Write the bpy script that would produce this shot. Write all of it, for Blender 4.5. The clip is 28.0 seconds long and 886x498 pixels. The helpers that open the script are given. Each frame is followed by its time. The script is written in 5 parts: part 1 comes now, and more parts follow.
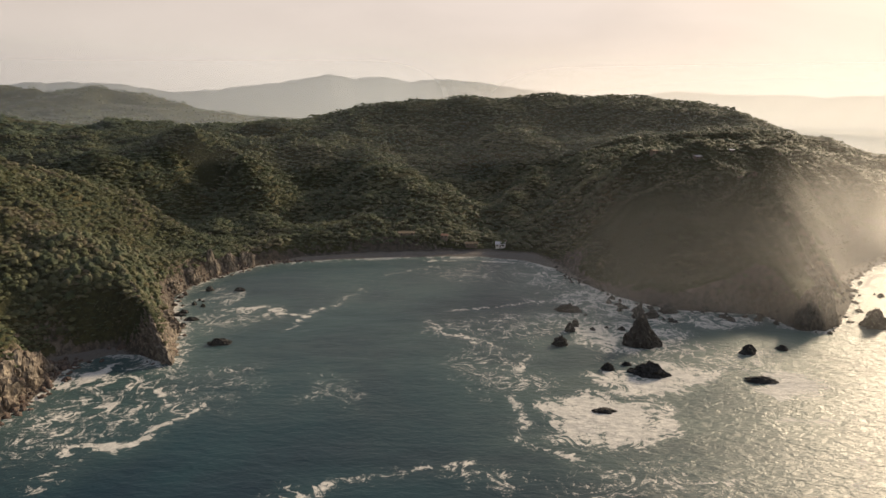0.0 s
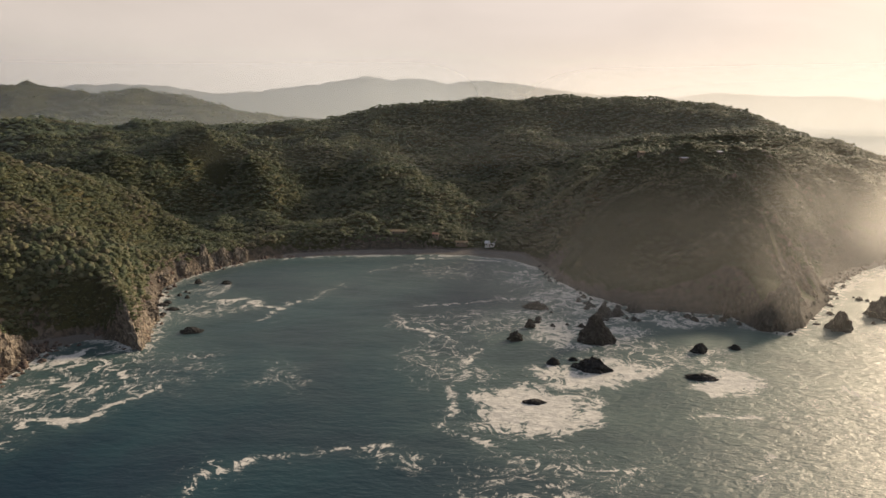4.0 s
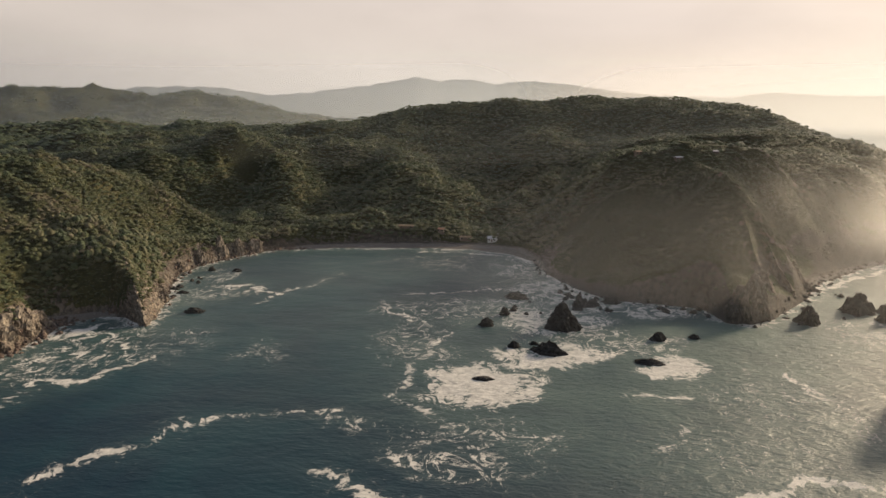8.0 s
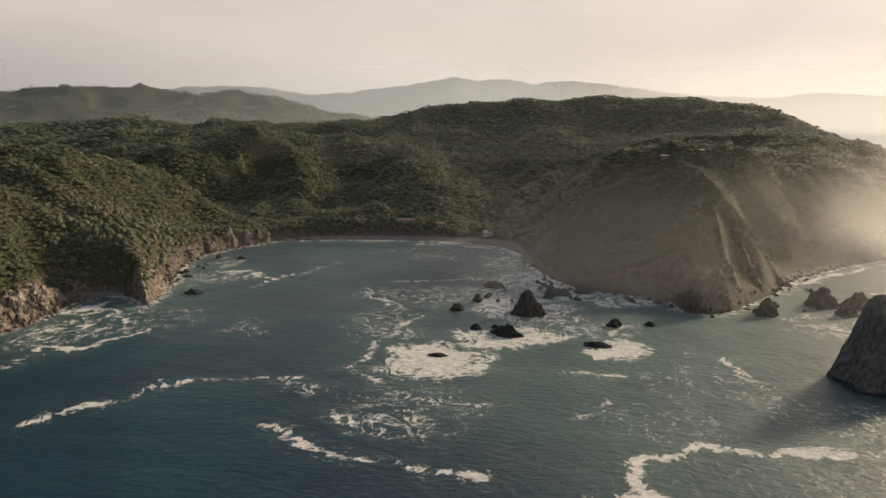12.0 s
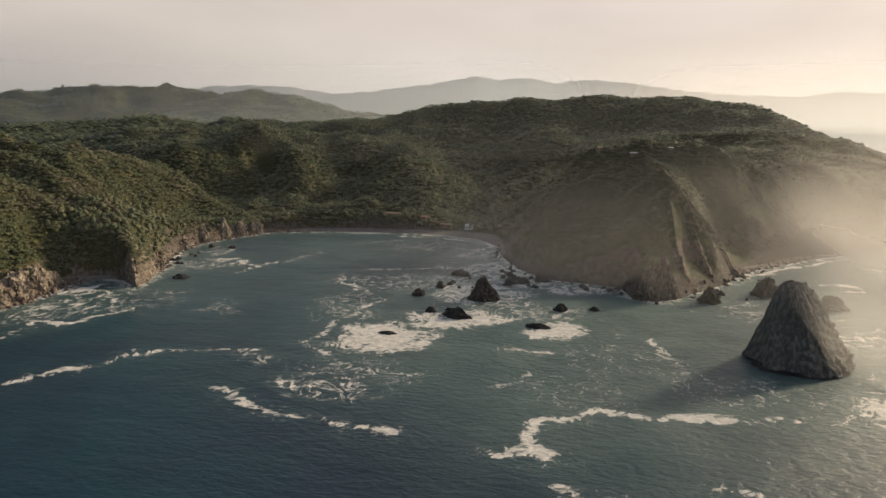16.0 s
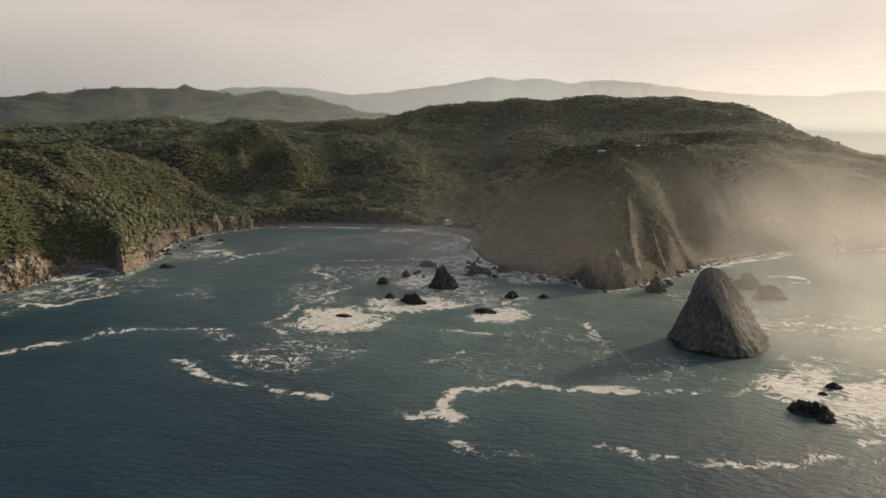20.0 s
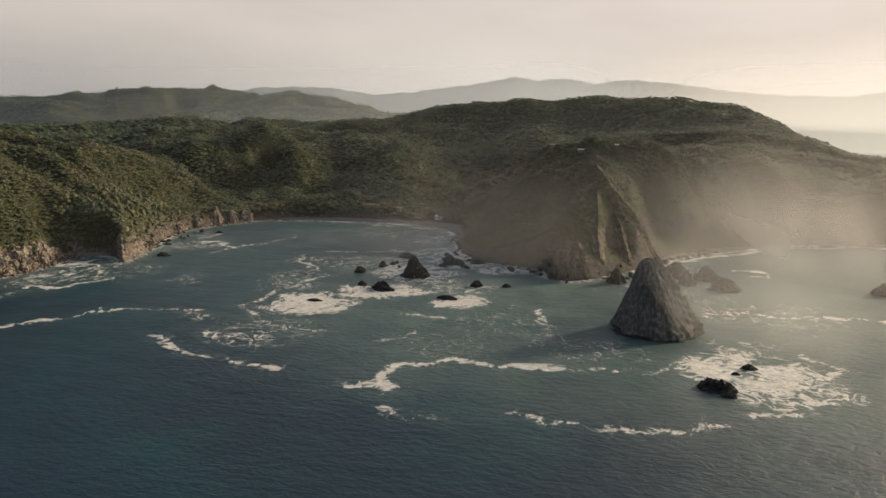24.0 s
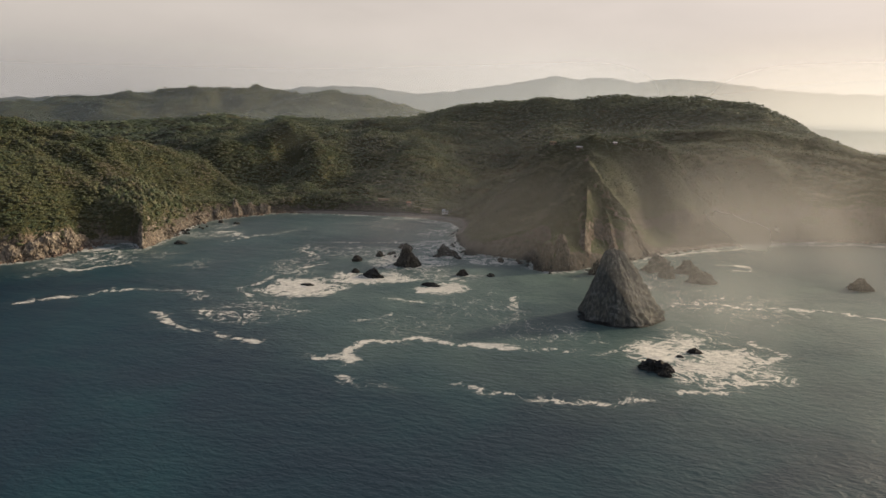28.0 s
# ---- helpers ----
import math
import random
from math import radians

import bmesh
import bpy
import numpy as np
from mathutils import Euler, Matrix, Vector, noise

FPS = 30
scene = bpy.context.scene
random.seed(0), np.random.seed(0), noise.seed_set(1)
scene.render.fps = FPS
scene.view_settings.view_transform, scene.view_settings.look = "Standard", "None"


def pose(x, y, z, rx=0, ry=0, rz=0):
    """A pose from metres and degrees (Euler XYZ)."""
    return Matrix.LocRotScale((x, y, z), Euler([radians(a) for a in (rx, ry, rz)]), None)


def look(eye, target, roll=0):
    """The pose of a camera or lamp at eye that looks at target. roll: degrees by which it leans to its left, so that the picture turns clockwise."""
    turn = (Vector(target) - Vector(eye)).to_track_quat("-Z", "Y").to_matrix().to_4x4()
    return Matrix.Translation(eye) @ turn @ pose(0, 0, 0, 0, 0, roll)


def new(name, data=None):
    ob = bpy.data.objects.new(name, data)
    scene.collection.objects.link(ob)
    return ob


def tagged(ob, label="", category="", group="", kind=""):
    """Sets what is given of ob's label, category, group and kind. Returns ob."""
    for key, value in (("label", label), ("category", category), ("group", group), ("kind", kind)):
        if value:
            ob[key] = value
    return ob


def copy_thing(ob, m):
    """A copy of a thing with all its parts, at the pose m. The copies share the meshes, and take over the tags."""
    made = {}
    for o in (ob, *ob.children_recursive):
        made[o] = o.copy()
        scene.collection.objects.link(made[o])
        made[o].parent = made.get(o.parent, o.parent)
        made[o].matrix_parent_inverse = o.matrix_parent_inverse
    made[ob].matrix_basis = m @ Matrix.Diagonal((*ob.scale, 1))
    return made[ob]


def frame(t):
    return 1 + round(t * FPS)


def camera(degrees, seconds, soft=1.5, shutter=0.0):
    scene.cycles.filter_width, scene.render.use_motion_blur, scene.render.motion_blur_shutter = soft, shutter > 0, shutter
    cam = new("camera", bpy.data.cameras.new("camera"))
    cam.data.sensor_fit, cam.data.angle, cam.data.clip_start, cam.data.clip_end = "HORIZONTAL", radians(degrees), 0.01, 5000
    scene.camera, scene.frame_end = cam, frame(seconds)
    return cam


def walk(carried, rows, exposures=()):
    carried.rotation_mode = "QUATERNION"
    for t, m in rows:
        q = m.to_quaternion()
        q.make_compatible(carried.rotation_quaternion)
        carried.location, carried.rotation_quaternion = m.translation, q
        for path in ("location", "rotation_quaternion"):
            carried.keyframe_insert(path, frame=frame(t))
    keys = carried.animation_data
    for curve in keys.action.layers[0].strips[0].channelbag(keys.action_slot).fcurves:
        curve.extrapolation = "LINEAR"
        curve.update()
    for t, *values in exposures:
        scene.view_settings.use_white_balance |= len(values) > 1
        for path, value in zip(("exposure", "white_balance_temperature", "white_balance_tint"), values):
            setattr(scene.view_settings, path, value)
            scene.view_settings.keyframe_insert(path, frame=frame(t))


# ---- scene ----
cam = camera(65.2, 28.0)
PATH = [
    (0, (1.427, -2.132, 108.966), (1.386, -0.175, 108.556), 0.7),
    (0.5, (6.751, -2.463, 109.068), (6.692, -0.506, 108.658), 0.8),
    (1, (11.988, -2.924, 109.162), (11.915, -0.968, 108.751), 0.8),
    (1.5, (17.107, -3.741, 109.257), (17.02, -1.786, 108.847), 0.8),
    (2, (22.103, -4.971, 109.342), (22.003, -3.016, 108.932), 0.8),
    (2.5, (26.912, -6.481, 109.41), (26.799, -4.526, 109.0), 0.7),
    (3, (31.61, -8.231, 109.462), (31.481, -6.278, 109.053), 0.7),
    (3.5, (36.297, -10.241, 109.586), (36.152, -8.289, 109.178), 0.7),
    (5.5, (56.003, -20.321, 110.492), (55.786, -18.375, 110.083), 0.7),
    (6, (61.169, -23.056, 110.585), (60.933, -21.113, 110.176), 0.6),
    (6.5, (66.454, -25.851, 110.628), (66.2, -23.91, 110.219), 0.6),
    (7, (71.698, -28.53, 110.644), (71.424, -26.591, 110.235), 0.6),
    (7.5, (76.882, -31.125, 110.638), (76.588, -29.189, 110.23), 0.6),
    (8, (82.125, -33.741, 110.605), (81.811, -31.808, 110.197), 0.6),
    (8.5, (87.452, -36.321, 110.598), (87.118, -34.392, 110.191), 0.6),
    (9, (92.71, -38.912, 110.604), (92.357, -36.986, 110.196), 0.5),
    (9.5, (97.765, -41.413, 110.669), (97.395, -39.49, 110.262), 0.6),
    (10, (102.786, -43.837, 110.733), (102.4, -41.918, 110.326), 0.6),
    (10.5, (107.878, -46.318, 110.808), (107.476, -44.402, 110.4), 0.7),
    (11, (112.972, -48.828, 110.858), (112.558, -46.915, 110.45), 0.7),
    (11.5, (117.981, -51.332, 110.947), (117.556, -49.421, 110.539), 0.8),
    (12, (123.16, -53.889, 111.036), (122.727, -51.98, 110.626), 0.7),
    (12.5, (128.503, -56.431, 111.122), (128.061, -54.524, 110.712), 0.8),
    (14.5, (150.204, -66.35, 111.754), (149.724, -64.453, 111.34), 0.7),
    (15, (155.656, -68.807, 111.825), (155.165, -66.913, 111.411), 0.6),
    (15.5, (161.123, -71.278, 111.88), (160.623, -69.386, 111.466), 0.7),
    (16, (166.635, -73.836, 111.932), (166.127, -71.946, 111.518), 0.7),
    (16.5, (172.182, -76.495, 112.008), (171.665, -74.607, 111.595), 0.7),
    (17, (177.763, -79.174, 112.112), (177.239, -77.288, 111.699), 0.6),
    (17.5, (183.265, -81.594, 112.178), (182.733, -79.711, 111.764), 0.5),
    (18, (188.632, -83.813, 112.254), (188.092, -81.933, 111.841), 0.5),
    (18.5, (193.896, -85.794, 112.288), (193.35, -83.915, 111.874), 0.5),
    (19, (199.073, -87.673, 112.33), (198.52, -85.796, 111.918), 0.6),
    (19.5, (204.217, -89.528, 112.391), (203.658, -87.652, 111.977), 0.4),
    (20, (209.391, -91.352, 112.46), (208.825, -89.479, 112.047), 0.5),
    (20.5, (214.806, -93.251, 112.475), (214.232, -91.381, 112.062), 0.6),
    (21, (220.266, -95.152, 112.492), (219.682, -93.284, 112.079), 0.5),
    (21.5, (225.778, -97.051, 112.528), (225.185, -95.186, 112.115), 0.6),
    (23.5, (247.766, -104.488, 113.027), (247.132, -102.637, 112.612), 0.5),
    (24, (253.14, -106.236, 113.084), (252.495, -104.389, 112.67), 0.6),
    (24.5, (258.434, -107.887, 113.128), (257.78, -106.043, 112.712), 0.5),
    (25, (263.779, -109.512, 113.159), (263.114, -107.672, 112.743), 0.7),
    (25.5, (269.37, -111.27, 113.158), (268.694, -109.435, 112.742), 0.5),
    (26, (275.007, -112.985, 113.155), (274.319, -111.154, 112.739), 0.6),
    (26.5, (280.488, -114.545, 113.156), (279.785, -112.72, 112.74), 0.5),
    (27, (285.939, -115.881, 113.171), (285.218, -114.063, 112.755), 0.5),
    (27.5, (291.404, -116.986, 113.214), (290.663, -115.176, 112.798), 0.6),
    (28, (296.913, -117.951, 113.288), (296.149, -116.15, 112.87), 0.6),
]
walk(cam, [(t, look(eye, target, roll)) for t, eye, target, roll in PATH],
     [(0.0, 0.10, 6950, 15), (14.0, 0.06, 6850, 14), (28.0, 0.03, 6750, 13)])

# ---- world, sun ----
SUN_AZ, SUN_EL = radians(41), radians(20)          # azimuth clockwise from +y
SUN_DIR = Vector((math.sin(SUN_AZ) * math.cos(SUN_EL), math.cos(SUN_AZ) * math.cos(SUN_EL), math.sin(SUN_EL)))
world = bpy.data.worlds.new("hazy_sky")
scene.world = world
world.use_nodes = True
wn, wl = world.node_tree.nodes, world.node_tree.links
wn.clear()
w_out, w_bg = wn.new("ShaderNodeOutputWorld"), wn.new("ShaderNodeBackground")
w_sky = wn.new("ShaderNodeTexSky")
w_sky.sky_type, w_sky.sun_disc = "NISHITA", False
w_sky.sun_elevation, w_sky.sun_rotation = SUN_EL, SUN_AZ
w_sky.dust_density, w_sky.air_density, w_sky.ozone_density = 6.0, 1.2, 0.6
w_co = wn.new("ShaderNodeTexCoord")
w_dot = wn.new("ShaderNodeVectorMath")
w_dot.operation = "DOT_PRODUCT"
w_dot.inputs[1].default_value = SUN_DIR
wl.new(w_co.outputs["Generated"], w_dot.inputs[0])
w_ramp = wn.new("ShaderNodeValToRGB")               # hazy glow that grows towards the sun
stops = [(0.0, (1.4, 1.4, 1.45)), (0.22, (2.8, 2.75, 2.65)), (0.4, (5.25, 4.97, 4.62)), (0.68, (6.05, 5.63, 5.2)), (0.81, (6.3, 5.82, 5.4)), (0.92, (6.7, 6.17, 5.75)), (0.985, (7.6, 7.05, 6.45))]
w_ramp.color_ramp.elements[0].position, w_ramp.color_ramp.elements[0].color = stops[0][0], (*stops[0][1], 1)
w_ramp.color_ramp.elements[1].position, w_ramp.color_ramp.elements[1].color = stops[-1][0], (*stops[-1][1], 1)
for p, c in stops[1:-1]:
    w_ramp.color_ramp.elements.new(p).color = (*c, 1)
w_half = wn.new("ShaderNodeMath")                   # -1..1 to 0..1
w_half.operation = "MULTIPLY_ADD"
w_half.inputs[1].default_value = w_half.inputs[2].default_value = 0.5
wl.new(w_dot.outputs["Value"], w_half.inputs[0])
wl.new(w_half.outputs[0], w_ramp.inputs["Fac"])
w_map = wn.new("ShaderNodeMapping")
w_map.inputs["Scale"].default_value = (1.3, 1.3, 4.5)
wl.new(w_co.outputs["Generated"], w_map.inputs["Vector"])
w_cloud = wn.new("ShaderNodeTexNoise")              # thin streaks of high cloud
w_cloud.inputs["Scale"].default_value, w_cloud.inputs["Detail"].default_value = 2.2, 6
w_cloud.inputs["Roughness"].default_value, w_cloud.inputs["Distortion"].default_value = 0.55, 0.4
wl.new(w_map.outputs[0], w_cloud.inputs["Vector"])
w_cr = wn.new("ShaderNodeMapRange")
w_cr.inputs["From Min"].default_value, w_cr.inputs["From Max"].default_value = 0.35, 0.72
w_cr.inputs["To Min"].default_value, w_cr.inputs["To Max"].default_value = 0.95, 1.08
wl.new(w_cloud.outputs["Fac"], w_cr.inputs["Value"])
w_mul = wn.new("ShaderNodeVectorMath")
w_mul.operation = "MULTIPLY"
wl.new(w_ramp.outputs["Color"], w_mul.inputs[0])
wl.new(w_cr.outputs[0], w_mul.inputs[1])
w_sep = wn.new("ShaderNodeSeparateXYZ")
wl.new(w_co.outputs["Generated"], w_sep.inputs[0])
w_up = wn.new("ShaderNodeValToRGB")                 # the haze thins overhead
w_up.color_ramp.elements[0].position, w_up.color_ramp.elements[0].color = 0.12, (1, 1, 1, 1)
w_up.color_ramp.elements[1].position, w_up.color_ramp.elements[1].color = 0.62, (0.23, 0.34, 0.54, 1)
wl.new(w_sep.outputs["Z"], w_up.inputs["Fac"])
w_mul2 = wn.new("ShaderNodeVectorMath")
w_mul2.operation = "MULTIPLY"
wl.new(w_mul.outputs[0], w_mul2.inputs[0])
w_lit = wn.new("ShaderNodeValToRGB")                # on the sun's side it stays bright higher up
w_lit.color_ramp.elements[0].position, w_lit.color_ramp.elements[0].color = 0.30, (1, 1, 1, 1)
w_lit.color_ramp.elements[1].position, w_lit.color_ramp.elements[1].color = 0.92, (0.30, 0.40, 0.58, 1)
wl.new(w_sep.outputs["Z"], w_lit.inputs["Fac"])
w_side = wn.new("ShaderNodeMapRange")
w_side.inputs["From Min"].default_value, w_side.inputs["From Max"].default_value = 0.62, 0.92
wl.new(w_half.outputs[0], w_side.inputs["Value"])
w_both = wn.new("ShaderNodeMix")
w_both.data_type = "RGBA"
wl.new(w_side.outputs[0], w_both.inputs["Factor"])
wl.new(w_up.outputs["Color"], w_both.inputs["A"])
wl.new(w_lit.outputs["Color"], w_both.inputs["B"])
wl.new(w_both.outputs["Result"], w_mul2.inputs[1])
w_mix = wn.new("ShaderNodeMix")
w_mix.data_type = "RGBA"
w_mix.inputs["Factor"].default_value = 0.94
wl.new(w_sky.outputs["Color"], w_mix.inputs["A"])
wl.new(w_mul2.outputs[0], w_mix.inputs["B"])
wl.new(w_mix.outputs["Result"], w_bg.inputs["Color"])
w_bg.inputs["Strength"].default_value = 0.11
wl.new(w_bg.outputs[0], w_out.inputs["Surface"])

sun = new("sun", bpy.data.lights.new("sun", "SUN"))
sun.data.energy, sun.data.angle, sun.data.color = 5.0, radians(8.0), (1.0, 0.84, 0.60)
sun.matrix_world = look(SUN_DIR * 1000, (0, 0, 0))

# ---- noise ----
_rs = np.random.RandomState(7)
_perm = np.tile(_rs.permutation(256), 3)
_grad = np.stack([np.cos(np.arange(256) * 2.39996), np.sin(np.arange(256) * 2.39996)], 1)


def perlin(x, y):
    """Smooth noise in the plane, about -0.7 to 0.7."""
    x, y = np.asarray(x, float), np.asarray(y, float)
    xi, yi = np.floor(x).astype(int), np.floor(y).astype(int)
    xf, yf = x - xi, y - yi
    u, v = xf ** 3 * (xf * (xf * 6 - 15) + 10), yf ** 3 * (yf * (yf * 6 - 15) + 10)

    def g(ix, iy, fx, fy):
        h = _perm[_perm[ix & 255] + (iy & 255)]
        return _grad[h, 0] * fx + _grad[h, 1] * fy
    a, b = g(xi, yi, xf, yf), g(xi + 1, yi, xf - 1, yf)
    c, d = g(xi, yi + 1, xf, yf - 1), g(xi + 1, yi + 1, xf - 1, yf - 1)
    return (a + (b - a) * u) * (1 - v) + (c + (d - c) * u) * v


def fbm(x, y, octaves=4):
    s, amp = 0.0, 1.0
    for i in range(octaves):
        s = s + amp * perlin(x * 2 ** i + 17.3 * i, y * 2 ** i - 9.1 * i)
        amp *= 0.5
    return s


def ridged(x, y, octaves=3):
    s, amp = 0.0, 1.0
    for i in range(octaves):
        s = s + amp * (1 - 2.6 * np.abs(perlin(x * 2 ** i + 5.7 * i, y * 2 ** i + 3.3 * i)))
        amp *= 0.5
    return s / 1.75


def smooth(a, b, x):
    t = np.clip((x - a) / (b - a), 0, 1)
    return t * t * (3 - 2 * t)


# ---- the lie of the land ----
# The shore, from the west round the bay to the east: x, y, width of beach, steepness of the bank behind it.
SHORE_WEST = [(-4900, 40, 5, 1), (-700, 90, 5, 1), (-300, 120, 4, 1.6), (-190, 165, 4, 1.8), (-158, 205, 5, 1.9), (-155, 230, 5, 1.9), (-157, 252, 4, 1.7),
              (-160, 267, 12, 1.2), (-149, 280, 9, 2.6), (-138, 282, 2, 4.5), (-118, 271, 0, 3.6), (-127, 297, 1, 1.8), (-137, 320, 2, 1.6)]
SHORE_BAY = [(-147, 345, 3, 1.6), (-158, 372, 4, 1.7), (-157, 400, 3, 1.9), (-148, 428, 2, 2.2), (-132, 453, 4, 1.7), (-105, 469, 10, 1.3),
             (-63, 481, 13, 1.3), (-19, 490, 13, 1.2), (20, 492, 14, 0.9), (48, 484, 16, 0.7), (66, 462, 8, 1.0), (80, 421, 4, 1.0)]
SHORE_HEAD = [(98, 388, 3, 1.1), (118, 366, 2, 1.2), (146, 361, 2, 1.3), (166, 360, 1, 1.5), (172, 341, 0, 2.3), (186, 333, 0, 2.3), (200, 346, 0, 1.9),
              (215, 369, 0, 1.7), (231, 391, 1, 1.8), (243, 416, 5, 1.7), (258, 440, 8, 1.3), (289, 474, 8, 1.3), (330, 513, 7, 1.3), (372, 536, 5, 1.4)]
SHORE_EAST = [(425, 556, 5, 1.4), (540, 600, 6, 1.2), (800, 690, 8, 0.8), (1500, 900, 12, 0.4), (4900, 1500, 12, 0.3)]
SHORE = np.array(SHORE_WEST + SHORE_BAY + SHORE_HEAD + SHORE_EAST, float)
# Crests, flanks and valley floors: x, y, height.
LEFT_HILL = [(-700, 240, 80), (-520, 270, 92), (-420, 300, 98), (-330, 318, 92), (-262, 345, 77), (-242, 385, 64), (-238, 420, 58), (-216, 450, 45),
             (-176, 468, 14), (-215, 300, 52), (-190, 288, 28), (-205, 340, 45), (-184, 374, 24), (-208, 402, 44), (-163, 433, 13), (-152, 306, 27),
             (-141, 291, 24), (-168, 302, 30), (-200, 240, 45), (-180, 205, 30), (-260, 200, 72), (-178, 270, 22), (-120, 274, 5), (-170, 230, 18),
             (-420, 490, 46)]
LEFT_HILL_BACK = [(-246, 473, 47), (-199, 461, 34), (-153, 461, 10), (-192, 389, 30), (-192, 433, 23)]
BAY_VALLEYS = [(-255, 514, 12), (-305, 522, 24), (-212, 498, 6), (-350, 545, 40), (-170, 505, 6), (-560, 470, 48), (-150, 650, 28), (30, 505, 3), (46, 560, 8), (100, 700, 46), (24, 640, 13), (14, 700, 28),
               (-63, 500, 12), (-19, 508, 9), (-40, 700, 32), (-130, 604, 8), (-126, 560, 5), (-225, 628, 22), (-212, 575, 6), (-185, 520, 8)]
BAY_SPURS = [(-216, 660, 62), (-172, 603, 44), (-143, 540, 25), (-106, 508, 17), (-186, 656, 49), (-189, 721, 72), (-175, 780, 63), (-100, 715, 60),
             (-71, 643, 50), (-89, 625, 42), (-48, 667, 39), (9, 599, 23), (-30, 557, 32), (-120, 655, 24)]
MID_SPURS = [(-240, 640, 74), (-198, 624, 60), (-169, 694, 58), (-26, 594, 36), (12, 548, 9), (-55, 545, 20), (-394, 580, 58), (-330, 655, 62),
             (-200, 790, 50), (-60, 780, 52), (-480, 880, 56), (-370, 640, 64)]
INLAND_HILLS = [(-265, 606, 57), (-292, 566, 58), (-250, 566, 50), (-392, 658, 48), (-338, 701, 68), (-410, 730, 78), (-439, 675, 72),
                (-320, 770, 69), (-480, 695, 61), (-468, 916, 82), (-685, 1040, 83), (-209, 818, 86), (-154, 913, 91)]
BACK_RIDGE = [(-230, 930, 82), (-100, 915, 105), (6, 944, 116), (120, 950, 121), (240, 930, 120), (320, 880, 108), (200, 778, 80), (100, 830, 82),
              (0, 840, 80), (369, 837, 80), (394, 833, 62), (420, 829, 38), (385, 930, 70), (440, 930, 28), (450, 800, 32), (485, 775, 32),
              (580, 770, 30), (150, 660, 62), (60, 760, 68), (-130, 940, 103)]
HEADLAND = [(112, 495, 60), (139, 503, 73), (195, 502, 78), (189, 438, 63), (191, 412, 51), (189, 352, 14), (219, 428, 29), (231, 423, 12),
            (207, 400, 20), (216, 388, 8), (214, 462, 46), (226, 456, 24), (240, 448, 7), (216, 488, 62), (238, 480, 34), (254, 507, 56),
            (268, 490, 34), (281, 478, 10), (150, 455, 46), (120, 440, 30), (100, 470, 34), (150, 405, 22), (168, 430, 42), (120, 395, 12),
            (92, 430, 12), (120, 560, 50), (180, 590, 62), (240, 640, 66)]
HEADLAND_SPURS = [(69, 635, 35), (223, 736, 78), (331, 674, 75), (294, 584, 68), (349, 621, 51), (383, 724, 71), (335, 809, 95), (174, 494, 75),
                  (180, 472, 61), (190, 388, 33), (197, 384, 21), (221, 406, 23), (207, 436, 40), (235, 520, 71), (256, 523, 52), (271, 516, 48),
                  (265, 549, 65)]
EAST_COAST = [(430, 650, 54), (600, 720, 40), (900, 800, 36), (1500, 1050, 10), (292, 540, 54), (312, 528, 30), (335, 565, 50), (352, 552, 22),
              (400, 590, 42)]
FAR_RIDGES = [(-1974, 1832, 79), (-1934, 1877, 102), (-1929, 1956, 110), (-1865, 2020, 126), (-1830, 2122, 137), (-1742, 2199, 148), (-1694, 2303, 150), (-1610, 2367, 157), (-1504, 2442, 154), (-1190, 2110, 142), (-1055, 2017, 148), (-975, 2005, 141), (-895, 2049, 117), (-774, 2051, 91)]
FAR_LAND = [(-650, 2200, 56), (-1186, 1938, 104), (-1166, 1704, 74), (-1113, 1489, 50), (-1330, 2200, 74), (-1480, 2250, 34), (-2490, 1830, 92),
            (-1250, 2900, 78), (-1000, 2800, 56), (-1700, 2000, 24), (-2000, 1700, 30), (-1400, 1900, 40), (-1800, 3400, 80), (-700, 3000, 40),
            (-1500, 1500, 30), (-800, 1500, 56), (-500, 1200, 42), (0, 1250, 40), (400, 1250, 10), (800, 1500, 6), (2500, 2500, 6), (0, 2500, 20),
            (-2500, 1000, 55), (-1300, 700, 52), (-900, 560, 60), (-800, 1150, 58), (-650, 950, 62), (-450, 1050, 60), (-560, 840, 56)]
FAR_EDGE = [(0, 4800, 20), (4900, 4800, 5), (-4900, 4800, 90), (-4900, 300, 60), (-2500, 300, 55), (-1200, 250, 70), (900, 1050, 12), (4900, 2400, 5)]
_ctl = np.array(LEFT_HILL + LEFT_HILL_BACK + BAY_VALLEYS + BAY_SPURS + MID_SPURS + INLAND_HILLS + BACK_RIDGE + HEADLAND + HEADLAND_SPURS + EAST_COAST + FAR_RIDGES + FAR_LAND + FAR_EDGE, float)


def _kernel(ax, ay, bx, by):
    return np.sqrt((ax[:, None] - bx) ** 2 + (ay[:, None] - by) ** 2 + 7.0 ** 2)


_n = len(_ctl)
_A = np.zeros((_n + 1, _n + 1))
_A[:_n, :_n] = _kernel(_ctl[:, 0], _ctl[:, 1], _ctl[:, 0], _ctl[:, 1]) - 1.5 * np.eye(_n)
_A[:_n, _n] = _A[_n, :_n] = 1
_w = np.linalg.solve(_A, np.append(_ctl[:, 2], 0))


def lie(x, y):
    out = np.empty(len(x))
    for i in range(0, len(x), 40000):
        out[i:i + 40000] = _kernel(x[i:i + 40000], y[i:i + 40000], _ctl[:, 0], _ctl[:, 1]) @ _w[:_n] + _w[_n]
    return out


